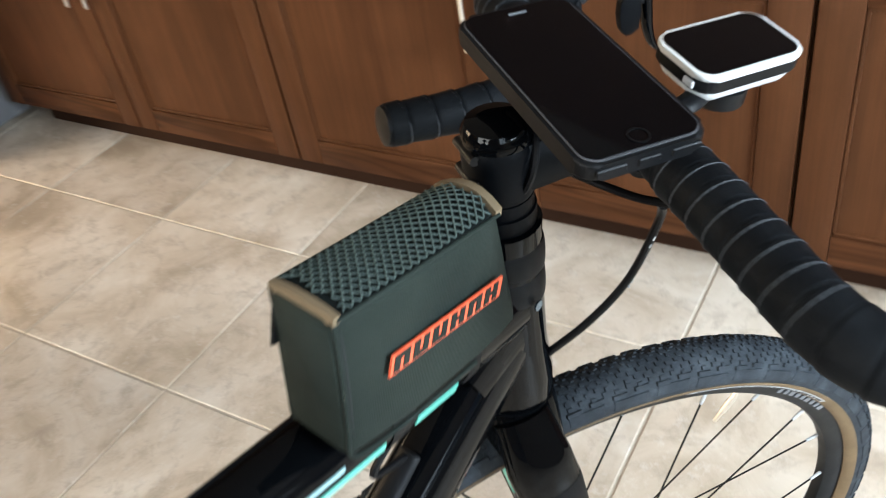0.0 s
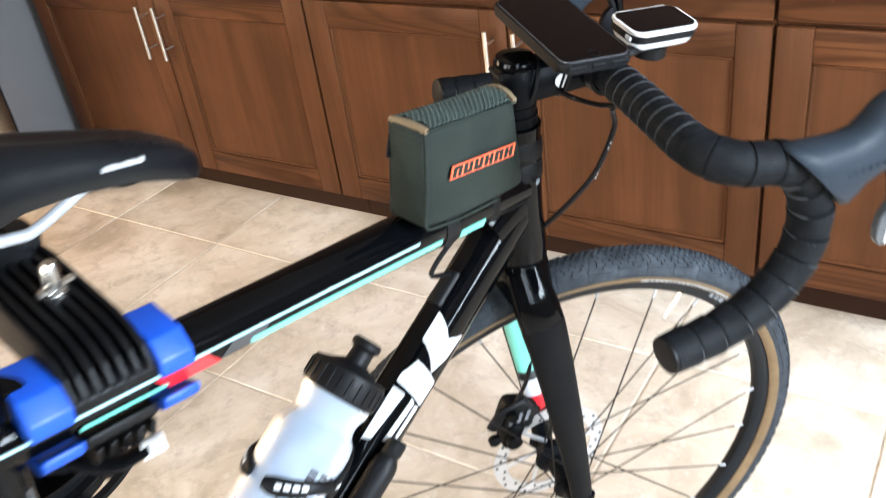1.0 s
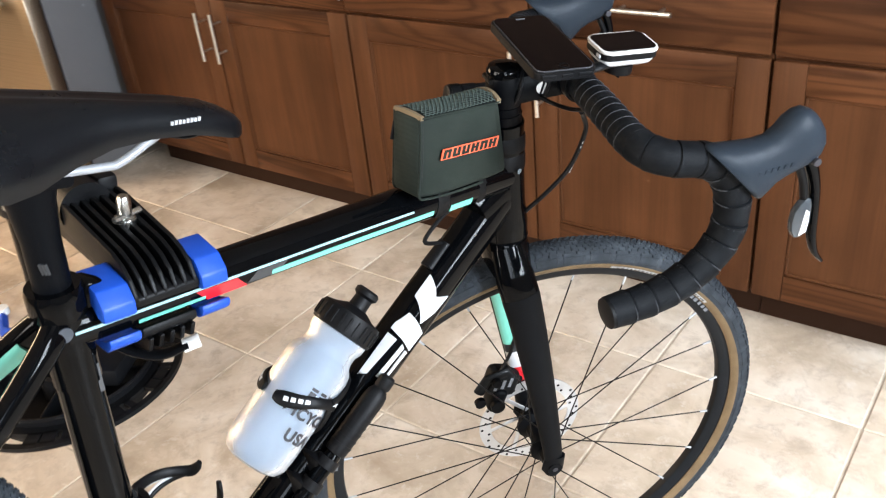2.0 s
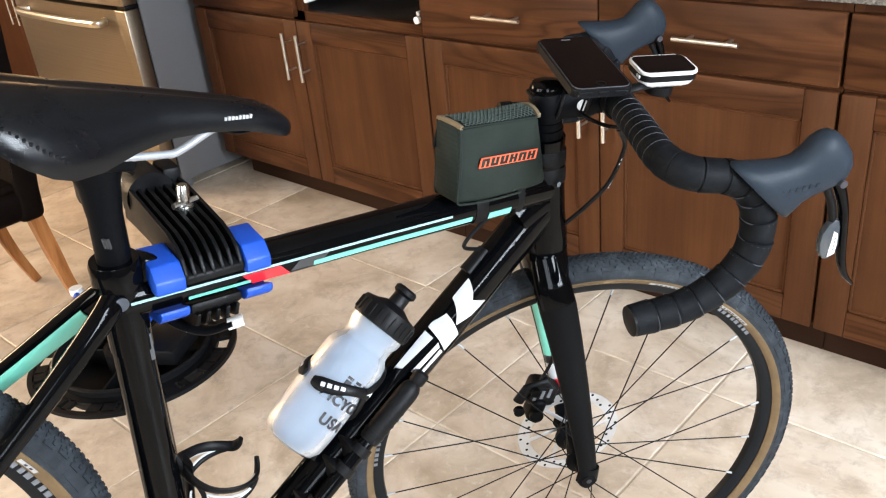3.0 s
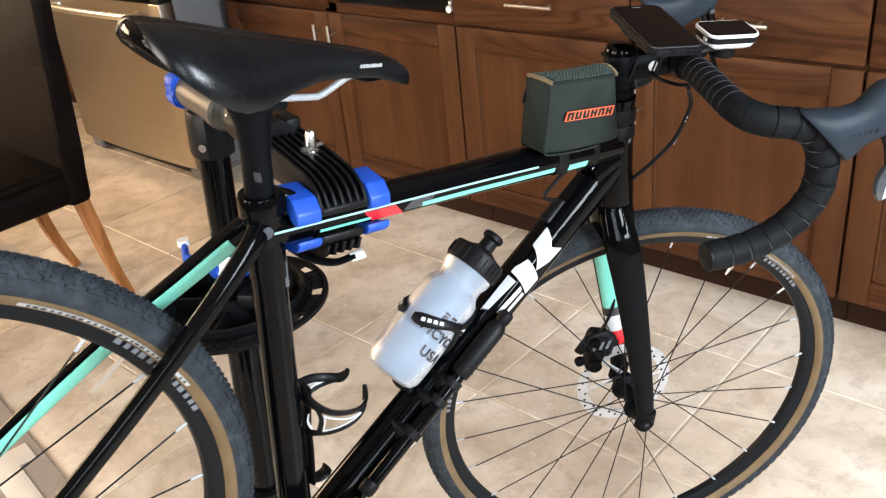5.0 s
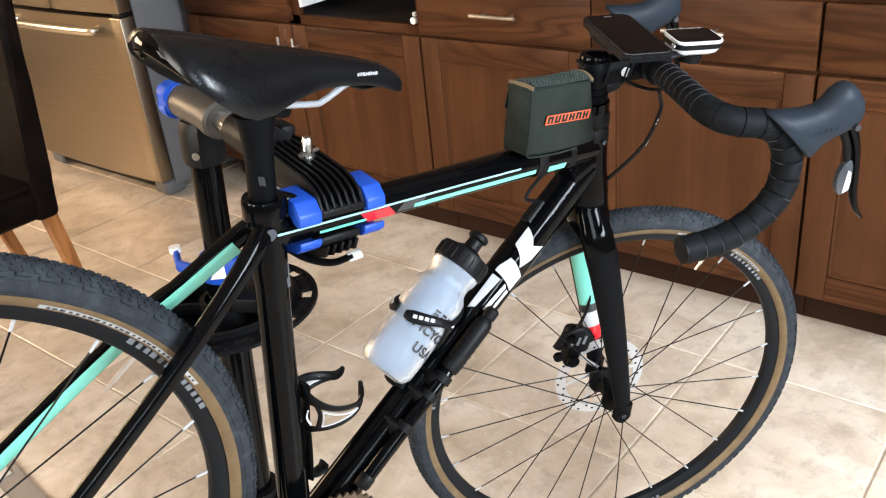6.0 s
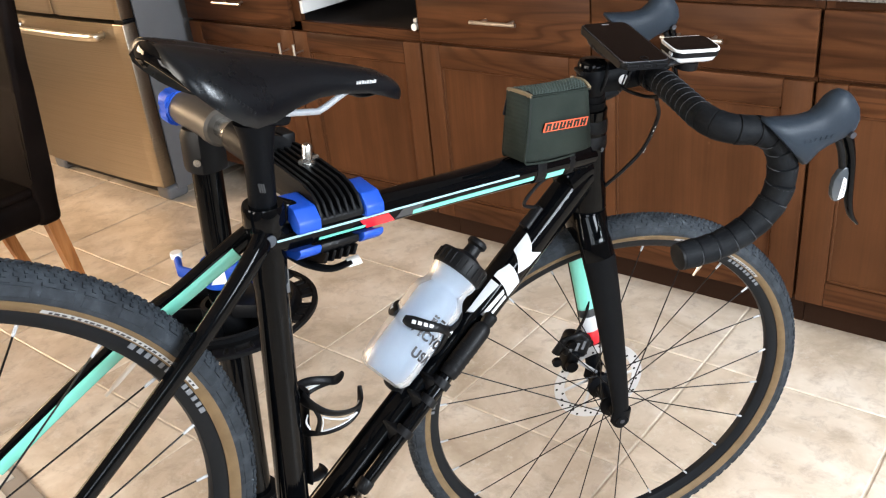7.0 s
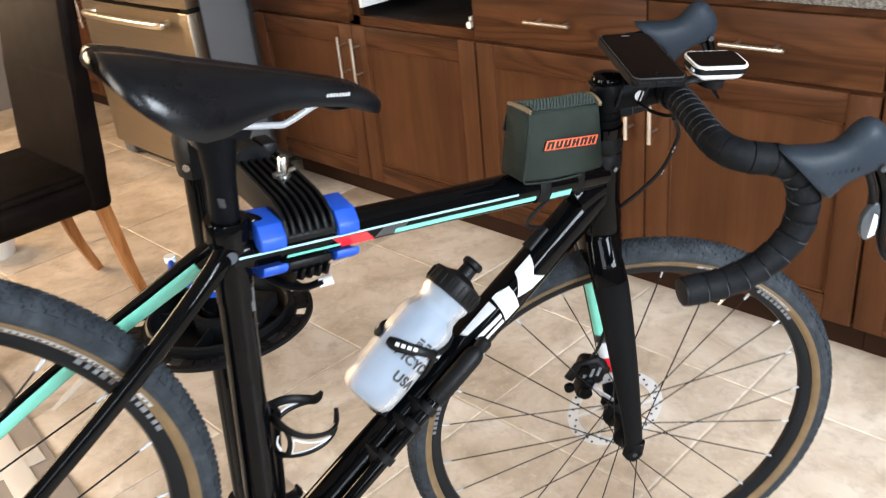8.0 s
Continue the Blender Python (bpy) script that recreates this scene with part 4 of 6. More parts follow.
# sprockets on the rear hub
for k in range(7):
    r = 0.030 + 0.0062 * k
    out = []
    teeth = 14 + 3 * k
    for i in range(teeth * 4):
        a = 2 * math.pi * i / (teeth * 4)
        rr = r + (0.0022 if i % 4 < 2 else -0.0022)
        out.append((rr * math.cos(a), rr * math.sin(a)))
    part("sprocket", poly_prism(out, -0.052 + 0.0038 * k, -0.0502 + 0.0038 * k, "y"), SPROCKET, rear_wheel, "worn bronze grey sprocket" if k == 0 else "", m=BIKE)

# chainring and crank on the near side
out = []
for i in range(46 * 4):
    a = 2 * math.pi * i / (46 * 4)
    rr = 0.0895 + (0.0022 if i % 4 < 2 else -0.0022)
    out.append((DT0.x + rr * math.cos(a), DT0.z + rr * math.sin(a)))
ring = part("chainring", poly_prism(out, -0.0475, -0.0445, "y"), SPROCKET, bike, "worn grey toothed chainring", m=BIKE)
part("crank_spider", lathe([(0.012, -0.052), (0.060, -0.050), (0.060, -0.0478), (0.012, -0.044)], 40, "y", m=Matrix.Translation(DT0)), SATIN, ring, "black crank spider", m=BIKE)
part("crank_arm", sweep([DT0 + Vector((0, -0.058, 0)), DT0 + Vector((0.03, -0.064, -0.085)), DT0 + Vector((0.058, -0.068, -0.158))], [0.008, 0.007, 0.0065], [0.016, 0.013, 0.012], n=16), SATIN, bike, "black crank arm", m=BIKE)

# ---- fork ----
part("fork_crown", sweep([on_axis(0.352), on_axis(0.343), on_axis(0.328), on_axis(0.312) + Vector((0.003, 0, 0))], [0.0285, 0.034, 0.044, 0.050], [0.0275, 0.029, 0.029, 0.026], n=28, squareness=0.2), GLOSS, bike, "gloss black fork crown", m=FORK)
part("headset_ring", sweep([on_axis(0.3505), on_axis(0.3535)], 0.0290, n=28), SATIN, bike, "thin dark headset ring", m=FORK)
for s in (-1, 1):
    path = [(0.862, s * 0.024, 0.346), (0.878, s * 0.040, 0.312), (0.893, s * 0.0465, 0.285), (0.920, s * 0.050, 0.235), (0.960, s * 0.053, 0.158), (0.998, s * 0.056, 0.082), (1.028, s * 0.0585, 0.018), (1.036, s * 0.0588, -0.012)]
    path = [(x, y, 0.346 - (0.346 - z) * (0.346 - AXLE_UP) / 0.346) for x, y, z in path]
    pts = smooth_path(path, 5)
    ra = lerp_list([0.010, 0.0138, 0.0140, 0.0125, 0.0112, 0.0098, 0.0085, 0.0078], 5)
    rb = lerp_list([0.020, 0.0245, 0.0245, 0.0225, 0.0195, 0.0160, 0.0135, 0.0115], 5)
    k = 9
    part("fork_shoulder", sweep(pts[:k + 1], ra[:k + 1], rb[:k + 1], n=24), GLOSS, bike, "gloss black fork shoulder", m=FORK)
    leg = part("fork_leg", sweep(pts[k:], ra[k:], rb[k:], n=24), MATTE, bike, "matte black carbon fork leg", m=FORK)
    if s > 0:
        def sleeve(nm, a, b, mt, lab):
            part(nm, sweep([p - Vector((0, 0.0012, 0)) for p in pts[a:b]], ra[a:b], [q * 0.97 for q in rb[a:b]], n=24), mt, leg, lab, m=FORK)
        sleeve("mint_panel", 10, 22, MINT, "mint green painted fork panel")
        sleeve("grey_band", 21, 23, GREY_PANEL, "smoky grey painted band")
        sleeve("pale_band", 22, 25, WHITE, "white painted band")
        sleeve("red_band", 24, 27, RED, "red painted fork band")
    part("axle_end", lathe([(0.003, 0.0), (0.0105, 0.0), (0.0105, 0.006), (0.003, 0.006)], 20, "y", m=pose(WHEELBASE + 0.001, -0.068 if s < 0 else 0.062, AXLE_UP - 0.002)), SATIN, leg, "black axle end", m=FORK)
    part("axle_socket", lathe([(0.0005, 0), (0.0042, 0), (0.0042, 0.001), (0.0005, 0.001)], 6, "y", m=pose(WHEELBASE + 0.001, -0.0686 if s < 0 else 0.068, AXLE_UP - 0.002)), INK, leg, m=FORK)
    part("dropout", sweep([(1.031, s * 0.0592, 0.034), (1.036, s * 0.0592, AXLE_UP - 0.008), (1.037, s * 0.0592, AXLE_UP - 0.016)], 0.0085, [0.015, 0.0165, 0.010], n=16), MATTE, leg, m=FORK)

BRAKE = FORK @ Matrix.Translation((0, 0, 0.0145))
# front brake calliper behind the far fork leg
cal = part("brake_caliper", box((0.945, 0.030, 0.045), (0.992, 0.062, 0.088), 0.010, 3), BLACK_PLASTIC, bike, "black disc brake calliper", m=BRAKE)
part("caliper_body", box((0.955, 0.024, 0.018), (0.978, 0.058, 0.060), 0.008, 3), SATIN, cal, m=BRAKE)
part("caliper_arm", sweep([(0.992, 0.040, 0.070), (0.965, 0.036, 0.088), (0.940, 0.034, 0.075), (0.934, 0.034, 0.050)], 0.006, 0.009, n=12), BLACK_PLASTIC, cal, m=BRAKE)
for px, pz, r in ((0.966, 0.034, 0.0105), (0.936, 0.040, 0.008), (0.950, 0.078, 0.007)):
    part("bolt", lathe([(0.002, 0), (r, 0), (r, 0.007), (r * 0.5, 0.007), (r * 0.45, 0.004), (0.002, 0.004)], 18, "y", m=pose(px, 0.020, pz)), SATIN, cal, m=BRAKE)
for k in range(3):
    part("label", box((0.953 + 0.010 * k, 0.0290, 0.058 + 0.004 * k), (0.958 + 0.010 * k, 0.0302, 0.074 + 0.004 * k), 0.0003, 1), PRINT_GREY, cal, "pale printed mark", m=BRAKE)
part("hose", sweep(smooth_path([(0.957, 0.038, 0.085), (0.963, 0.040, 0.125), (0.956, 0.044, 0.165), (0.930, 0.047, 0.225), (0.915, 0.045, 0.25)], 6), 0.0026, n=10), BLACK_PLASTIC, cal, "black brake hose", m=BRAKE)

# ---- stem and handlebar ----
SC = on_axis(0.5315)
BARC = Vector((0.872, -0.002, 0.561))
for z0, z1, r in ((0.496, 0.5060, 0.0205), (0.5062, 0.5150, 0.0192)):
    part("spacer", sweep([on_axis(z0), on_axis(z1)], r, n=28), SATIN, bike, m=STEER)
stem = part("stem", sweep([SC + Vector((-0.004, 0, 0)), SC.lerp(BARC, 0.4), BARC], [0.0192, 0.0185, 0.0190], [0.0192, 0.0190, 0.0205], n=24, squareness=0.3), SATIN, bike, "satin black alloy stem", m=STEER)
part("steerer_clamp", sweep([on_axis(0.5152), on_axis(0.518), on_axis(0.5450), on_axis(0.5485)], [0.0185, 0.0200, 0.0200, 0.0185], n=28), SATIN, stem, m=STEER)
part("top_cap", sweep([on_axis(0.5487), on_axis(0.5540), on_axis(0.5580), on_axis(0.5596)], [0.0192, 0.0192, 0.0168, 0.0080], n=28), GLOSS, stem, "glossy black top cap", m=STEER)
for z in (0.524, 0.540):
    q = on_axis(z)
    part("bolt", sweep([q + Vector((-0.0190, -0.0110, 0)), q + Vector((-0.0190, 0.0110, 0))], 0.0030, n=12, ref=(1, 0, 0)), SPOKE, stem, "dark steel stem bolt", m=STEER)
part("face_plate", sweep([BARC + Vector((0, -0.022, 0)), BARC + Vector((0, 0.022, 0))], 0.0195, n=28, ref=(1, 0, 0)), SATIN, stem, m=STEER)
bq = SC.lerp(BARC, 0.50)
part("round_mark", lathe([(0.002, 0), (0.0068, 0), (0.0068, 0.0008), (0.002, 0.0008)], 20, "y", m=pose(bq.x, -0.0200, bq.z)), WHITE, stem, "white round printed mark", m=STEER)
part("round_mark", box((bq.x - 0.0012, -0.0206, bq.z - 0.0068), (bq.x + 0.0012, -0.0195, bq.z + 0.0068)), SATIN, stem, m=STEER)

HALF = [(0.870, 0.0, 0.563), (0.869, -0.050, 0.5635), (0.866, -0.095, 0.563), (0.862, -0.140, 0.562), (0.860, -0.174, 0.561), (0.8665, -0.198, 0.561), (0.885, -0.2105, 0.563), (0.920, -0.214, 0.567), (0.948, -0.2155, 0.556), (0.967, -0.219, 0.528), (0.9715, -0.223, 0.493), (0.9535, -0.228, 0.4565), (0.9165, -0.232, 0.4250), (0.867, -0.236, 0.4045)]
FAR_HALF = [(0.870, 0.0, 0.563), (0.869, 0.050, 0.5635), (0.869, 0.095, 0.560), (0.875, 0.140, 0.557), (0.889, 0.178, 0.555), (0.908, 0.199, 0.555), (0.930, 0.207, 0.559), (0.951, 0.208, 0.553), (0.968, 0.208, 0.531), (0.970, 0.206, 0.502), (0.950, 0.205, 0.471), (0.905, 0.204, 0.453), (0.834, 0.203, 0.4385)]
for s in (1, -1):
    pts = [Vector(p) for p in (HALF if s > 0 else FAR_HALF)]
    bar = part("handlebar", sweep(pts[:3], [0.0158, 0.0150, 0.0140], n=24, ref=(1, 0, 0)), SATIN, bike, "black handlebar centre", m=STEER)
    dense = smooth_path(pts[1:], 40)
    length = 0.0
    rr = []
    total = sum((dense[i + 1] - dense[i]).length for i in range(len(dense) - 1))
    for i, p in enumerate(dense):
        if i:
            length += (p - dense[i - 1]).length
        wraps = length / 0.0150 if length < 0.15 else 10.0 + (length - 0.15) / 0.0235
        step = wraps % 1.0
        fat = 0.0166 + 0.0006 * min(1, max(0, (length - 0.10) / 0.05)) - 0.0006 * max(0, (length - 0.3) / 0.2)
        if length < 0.01:
            fat -= 0.0012
        rr.append(fat + (0.0006 if length < 0.2 else 0.0012) * (1 - step) ** 1.5 - (0.0009 if step > 0.93 else 0))
    tape = part("bar_tape", sweep(dense, rr, n=24, ref=(1, 0, 0)), TAPE, bar, "perforated black bar tape", m=STEER, sharp=50)
    run, last = 0.0, 0
    for i in range(1, len(dense) - 4):
        run += (dense[i] - dense[i - 1]).length
        turns = int(run / 0.0150) if run < 0.15 else 10 + int((run - 0.15) / 0.0235)
        if turns != last and not 0.13 < run < 0.21:
            ax = (dense[i + 1] - dense[i - 1]).normalized()
            sx = ax.cross(Vector((0, 0, 1))).normalized()
            sz = sx.cross(ax)
            loop = [dense[i] + (sx * math.cos(a) + sz * math.sin(a)) * (rr[i] - (0.0007 if run > 0.2 else 0.0001)) + ax * 0.0030 * math.sin(a + 0.6) for a in [2 * math.pi * q / 20 for q in range(21)]]
            # Thin ring at the wrap's edge, its highlight painted in lighter grey.
            part("tape_seam", sweep(loop, 0.0006 if run > 0.2 else 0.0004, n=5, ref=tuple(ax)), TAPE_EDGE_GLINT, tape, m=STEER)
        last = turns
    e = pts[-1]
    d = (pts[-1] - pts[-2]).normalized()
    part("end_plug", sweep([e - d * 0.002, e + d * 0.003, e + d * 0.0045], [0.0165, 0.0160, 0.012], n=22), BLACK_PLASTIC, bar, "black bar end plug", m=STEER)
    # brake hood, lever and shift paddle
    sg = 1 if s > 0 else -1
    ly = -0.218 * sg - 0.004
    u_ = Vector((0.885, 0, -0.465))
    loops = []
    secs = [(0.944, 0.561, 0.0435, 0.0195), (0.947, 0.5635, 0.0455, 0.0212), (0.956, 0.569, 0.0400, 0.0205), (0.9665, 0.576, 0.0335, 0.0192), (0.979, 0.5825, 0.0290, 0.0180), (0.991, 0.590, 0.0275, 0.0175), (1.000, 0.600, 0.0300, 0.0178), (1.004, 0.609, 0.0310, 0.0178), (1.007, 0.619, 0.0270, 0.0165), (1.0075, 0.627, 0.0190, 0.0130), (1.0070, 0.6315, 0.0085, 0.0060)]
    for x, z, w, th in secs:
        lp = []
        for q in range(28):
            a = 2 * math.pi * q / 28
            c, d = math.cos(a), math.sin(a)
            lp.append(Vector((x, ly, z)) + u_ * (w * math.copysign(abs(c) ** 0.85, c)) + Vector((0, th * math.copysign(abs(d) ** 0.8, d), 0)))
        loops.append(lp)
    hood = part("brake_hood", rings(bmesh.new(), loops), RUBBER_SOFT, bar, "soft grey black rubber brake hood", m=STEER, sharp=60)
    lv = smooth_path([(1.018, ly, 0.596), (1.034, ly, 0.581), (1.0505, ly, 0.561), (1.0635, ly, 0.539), (1.0745, ly, 0.518), (1.0835, ly, 0.502), (1.097, ly, 0.486), (1.113, ly, 0.476)], 6)
    if sg < 0:
        lv = [Vector((v.x - 0.30 * (v.x - 1.018), v.y, v.z + 0.22 * (0.596 - v.z))) for v in lv]
    lev = part("brake_lever", sweep(lv, lerp_list([0.0075, 0.0075, 0.0070, 0.0065, 0.006, 0.0058, 0.0052, 0.0035], 6), lerp_list([0.0080, 0.0060, 0.0048, 0.0045, 0.0044, 0.0042, 0.0034, 0.0018], 6), n=16, squareness=0.2), GLOSS, bar, "gloss black brake lever", m=STEER)
    arm_ = smooth_path([(1.020, ly, 0.578), (1.034, ly, 0.564), (1.047, ly, 0.545)], 5)
    part("paddle_arm", sweep(arm_, 0.0045, 0.0040, n=12), BLACK_PLASTIC, bar, m=STEER)
    outl = [(1.0478, 0.5475), (1.0425, 0.5400), (1.0405, 0.5290), (1.0435, 0.5175), (1.0490, 0.5075), (1.0560, 0.5015), (1.0620, 0.5030), (1.0675, 0.5090), (1.0640, 0.5220), (1.0560, 0.5400), (1.0520, 0.5470)]
    if sg < 0:
        outl = [(x - 0.016, z + 0.014) for x, z in outl]
    pd = part("shift_paddle", poly_prism(outl, ly - 0.0055, ly + 0.0025, "y", 0.0015), mat("paddle_alloy", (0.030, 0.036, 0.042), 0.22, Specular_IOR_Level=0.6) if sg > 0 else SATIN, bar, "dark glossy shift paddle behind the lever", m=STEER)
    if sg > 0:
        part("paddle_label", poly_prism([(1.0590, 0.5050), (1.0655, 0.5105), (1.0625, 0.5210), (1.0570, 0.5330), (1.0515, 0.5350)], ly - 0.0063, ly - 0.0052, "y"), WHITE, pd, "white label on the paddle", m=STEER)
        for k in range(4):
            x, z = 1.0602 - 0.0014 * k, 0.5135 + 0.0042 * k
            part("label_print", box((x, ly - 0.0067, z), (x + 0.0016, ly - 0.0060, z + 0.0028)), PRINT_GREY, pd, m=STEER)
    part("pivot_pin", lathe([(0.0005, -0.0185), (0.0040, -0.0185), (0.0040, 0.0185), (0.0005, 0.0185)], 16, "y", m=pose(1.0215, ly, 0.5905)), INK, bar, m=STEER)
    for k in range(6 if sg > 0 else 0):
        x, z = 0.958 + 0.0068 * k, 0.5695 + 0.0026 * k
        part("hood_mark", box((x, ly - 0.0203 + 0.0004 * k, z), (x + 0.0036, ly - 0.0150, z + 0.0046), 0.0004, 1), RUBBER_SOFT, hood, "embossed mark", m=STEER)
# hoses from the bar down to the frame
hs = part("front_hose", sweep(smooth_path([(0.870, -0.060, 0.540), (0.884, -0.045, 0.530), (0.902, -0.032, 0.508), (0.902, -0.028, 0.462), (0.888, -0.024, 0.425), (0.872, -0.012, 0.385)], 8), 0.0027, n=10), BLACK_PLASTIC, bike, "black brake hose with fine white print", m=STEER)
for k in range(9):
    z = 0.503 - 0.0058 * k
    part("hose_print", box((0.9030, -0.0333 + 0.0005 * k, z - (0.0040 if k % 4 else 0.0022)), (0.9044, -0.0323 + 0.0005 * k, z), 0.0002, 1), PALE_PRINT, hs, "white print on the hose" if k == 0 else "", m=STEER)
part("under_hose", sweep(smooth_path([(0.868, -0.070, 0.547), (0.862, -0.050, 0.538), (0.852, -0.030, 0.534), (0.840, -0.019, 0.535)], 8), 0.0024, n=10), SPOKE, bike, "black cable housing", m=STEER)

# ---- things on the bicycle ----


BAG_Y = -0.0130


def frame_bag():
    g = thing("top_tube_bag", BIKE, "olive green nylon bag with mesh top, strapped on top tube", "bag")
    # stations from rear to front: place, half width, bottom, top
    secs = [(0.6655, 0.0178, 0.4310, 0.5105), (0.6680, 0.0196, 0.4290, 0.5130), (0.6760, 0.0200, 0.4290, 0.5145), (0.6950, 0.0206, 0.4300, 0.5160), (0.7150, 0.0209, 0.4325, 0.5180), (0.7400, 0.0208, 0.4365, 0.5215), (0.7650, 0.0204, 0.4405, 0.5250), (0.7850, 0.0196, 0.4440, 0.5275), (0.7970, 0.0180, 0.4465, 0.5275), (0.8020, 0.0140, 0.4490, 0.5235)]
    loops = []
    for x, w, z0, z1 in secs:
        lp = []
        f = (x - 0.6655) / 0.1365
        for a, b in rounded(2 * w, z1 - z0, 0.0052, 4):
            for_up = (b + (z1 - z0) / 2) / (z1 - z0)
            lean = -(0.0185 + 0.0200 * f) * for_up
            side = max(-1.0, min(1.0, a / w * 1.4))
            puff = 0.0022 * math.sin(for_up * 3.1) * math.sin(min(1.0, f * 1.6) * 2.4) + 0.0011 * math.sin(x * 150 + for_up * 9) * math.sin(for_up * 3.1)
            lp.append((x + lean, BAG_Y + a * (1.0 - 0.05 * for_up) + side * puff, z0 + (z1 - z0) * for_up))
        loops.append(lp)
    body = part("bag_body", rings(bmesh.new(), loops), FABRIC, g, sharp=50)

    # mesh pocket on the top: crossing cords over a dark base
    def top_at(x, y, h):
        f = (x - 0.648) / 0.113
        arch = (0.0012 + 0.0058 * f * f + 0.0012 * math.sin(f * 9)) * (1 - (y / 0.0205) ** 2)
        return (x, BAG_Y + y, 0.5125 + f * 0.0150 + h + arch)

    across = (-0.0188, -0.0125, -0.006, 0.0, 0.006, 0.0125, 0.0188)
    xs = [0.652 + 0.0103 * k for k in range(11)]
    part("mesh_base", rings(bmesh.new(), [[top_at(x, -0.0188, -0.003), top_at(x, 0.0188, -0.003)] + [top_at(x, y, 0.0003) for y in across[::-1]] for x in xs]), mat("mesh_backing", (0.0035, 0.0050, 0.0046), 0.9, Specular_IOR_Level=0.1), body, "dark mesh backing")
    bm = bmesh.new()
    for k in range(-8, 26):
        for s in (1, -1):
            pts = []
            for i in range(9):
                y = -0.0186 + 0.0372 * i / 8
                x = 0.655 + 0.0052 * k + (y + 0.0186) * s * 0.85
                if 0.654 <= x <= 0.757:
                    pts.append(top_at(x, y, 0.0009 + (0.0005 if s > 0 else 0)))
            if len(pts) > 1:
                sweep(pts, 0.00048, n=5, ref=(0, 0, 1), bm=bm)
    tagged(part("mesh_netting", bm, mat("mesh_cord", (0.060, 0.080, 0.072), 0.7, Specular_IOR_Level=0.2), body, "fine grey green mesh netting"), kind="stuff")
    for x0, x1 in ((0.6480, 0.6520), (0.7570, 0.7620)):
        part("trim", rings(bmesh.new(), [[top_at(x, -0.0198, -0.002), top_at(x, 0.0198, -0.002)] + [top_at(x, y * 1.04, 0.0018) for y in across[::-1]] for x in (x0, (x0 + x1) / 2, x1)]), TAN_TRIM, body, "worn tan webbing trim")
    for s in (-1, 1):
        pts = [(0.6488, BAG_Y + s * 0.0182, 0.5115), (0.6530, BAG_Y + s * 0.0190, 0.4950), (0.6585, BAG_Y + s * 0.0194, 0.4700), (0.6630, BAG_Y + s * 0.0193, 0.4480), (0.6675, BAG_Y + s * 0.0190, 0.4300), (0.6800, BAG_Y + s * 0.0202, 0.4284), (0.7150, BAG_Y + s * 0.0208, 0.4318), (0.7600, BAG_Y + s * 0.0204, 0.4392)]
        part("piping", sweep(smooth_path(pts, 5), 0.0014, n=8), FABRIC, body, "sewn corner piping")
        # Near-black line for the shade in the crease along the seam.
        seam = [(x + 0.0028, y - s * 0.0002, z + 0.0014) for x, y, z in pts[:5]]
        part("seam", sweep(smooth_path(seam, 5), 0.0008, n=6), mat("seam_shadow_thread", (0.004, 0.005, 0.0045), 0.9), body, "stitched seam with its shadow painted dark")
        pts = [(0.650 + 0.110 * k / 8, BAG_Y + s * 0.0198, 0.5128 + 0.0144 * k / 8) for k in range(9)]
        part("piping", sweep(pts, 0.0010, n=8), FABRIC, body)
    # side release tab on the far rear corner
    part("pull_tab", box((0.6500, BAG_Y + 0.0178, 0.480), (0.6570, BAG_Y + 0.0200, 0.500), 0.0008, 1), BLACK_PLASTIC, body, "short black fabric tab")
    # orange mark on the near side, drawn as plain slanted blocks
    def side_block(nm, x0, x1, h0, h1, mt, proud, lab=""):
        bm2 = bmesh.new()
        lp = []
        for x, h in ((x0, h0), (x1, h0), (x1, h1), (x0, h1)):
            lp.append((x + 0.35 * (h - 0.0), h))
        y_of = lambda x, z: BAG_Y - 0.0224 * (1 - 0.05 * (z - 0.43) / 0.09) - proud
        loops = []
        for d in (0.0, 0.0012):
            loops.append([(0.7247 + x * 1.0 - h * 0.30, y_of(x, 0.476 + h) + d, 0.4808 + 0.82 * h + x * 0.125) for x, h in lp])
        return part(nm, rings(bm2, loops), mt, body, lab)

    side_block("orange_mark", -0.0415, 0.0415, -0.0066, 0.0066, ORANGE, 0.0022, "orange printed outline block")
    for k in range(6):
        x = -0.0395 + 0.0134 * k
        side_block("mark_stroke", x, x + 0.0042, -0.0054, 0.0054, FABRIC, 0.0026, "dark printed stroke" if k == 0 else "")
        side_block("mark_stroke", x + 0.0066, x + 0.0106, -0.0054, 0.0054, FABRIC, 0.0026)
        side_block("mark_stroke", x + 0.0030, x + 0.0080, (0.0020, -0.0054, -0.0054, -0.0010, 0.0022, -0.0010)[k], (0.0054, -0.0022, -0.0022, 0.0014, 0.0054, 0.0014)[k], FABRIC, 0.00265)
    # straps round the top tube and the head tube
    for x in (0.7205, 0.782):
        c = TT0 + tt_dir * ((x - TT0.x) / tt_dir.x)
        loop = []
        for k in range(17):
            th = radians(-215 + 250 * k / 16)
            kk = 1.0 + 0.25 * (1 / max(abs(math.cos(th)), abs(math.sin(th))) - 1)
            loop.append(c + Vector((-0.17 * 0.02 * math.sin(th), 0.0216 * kk * math.cos(th), 0.0205 * kk * math.sin(th))))
        part("strap", sweep(loop, 0.010, 0.0009, n=8, ref=(1, 0, 0)), BLACK_PLASTIC, g, "black hook strap")
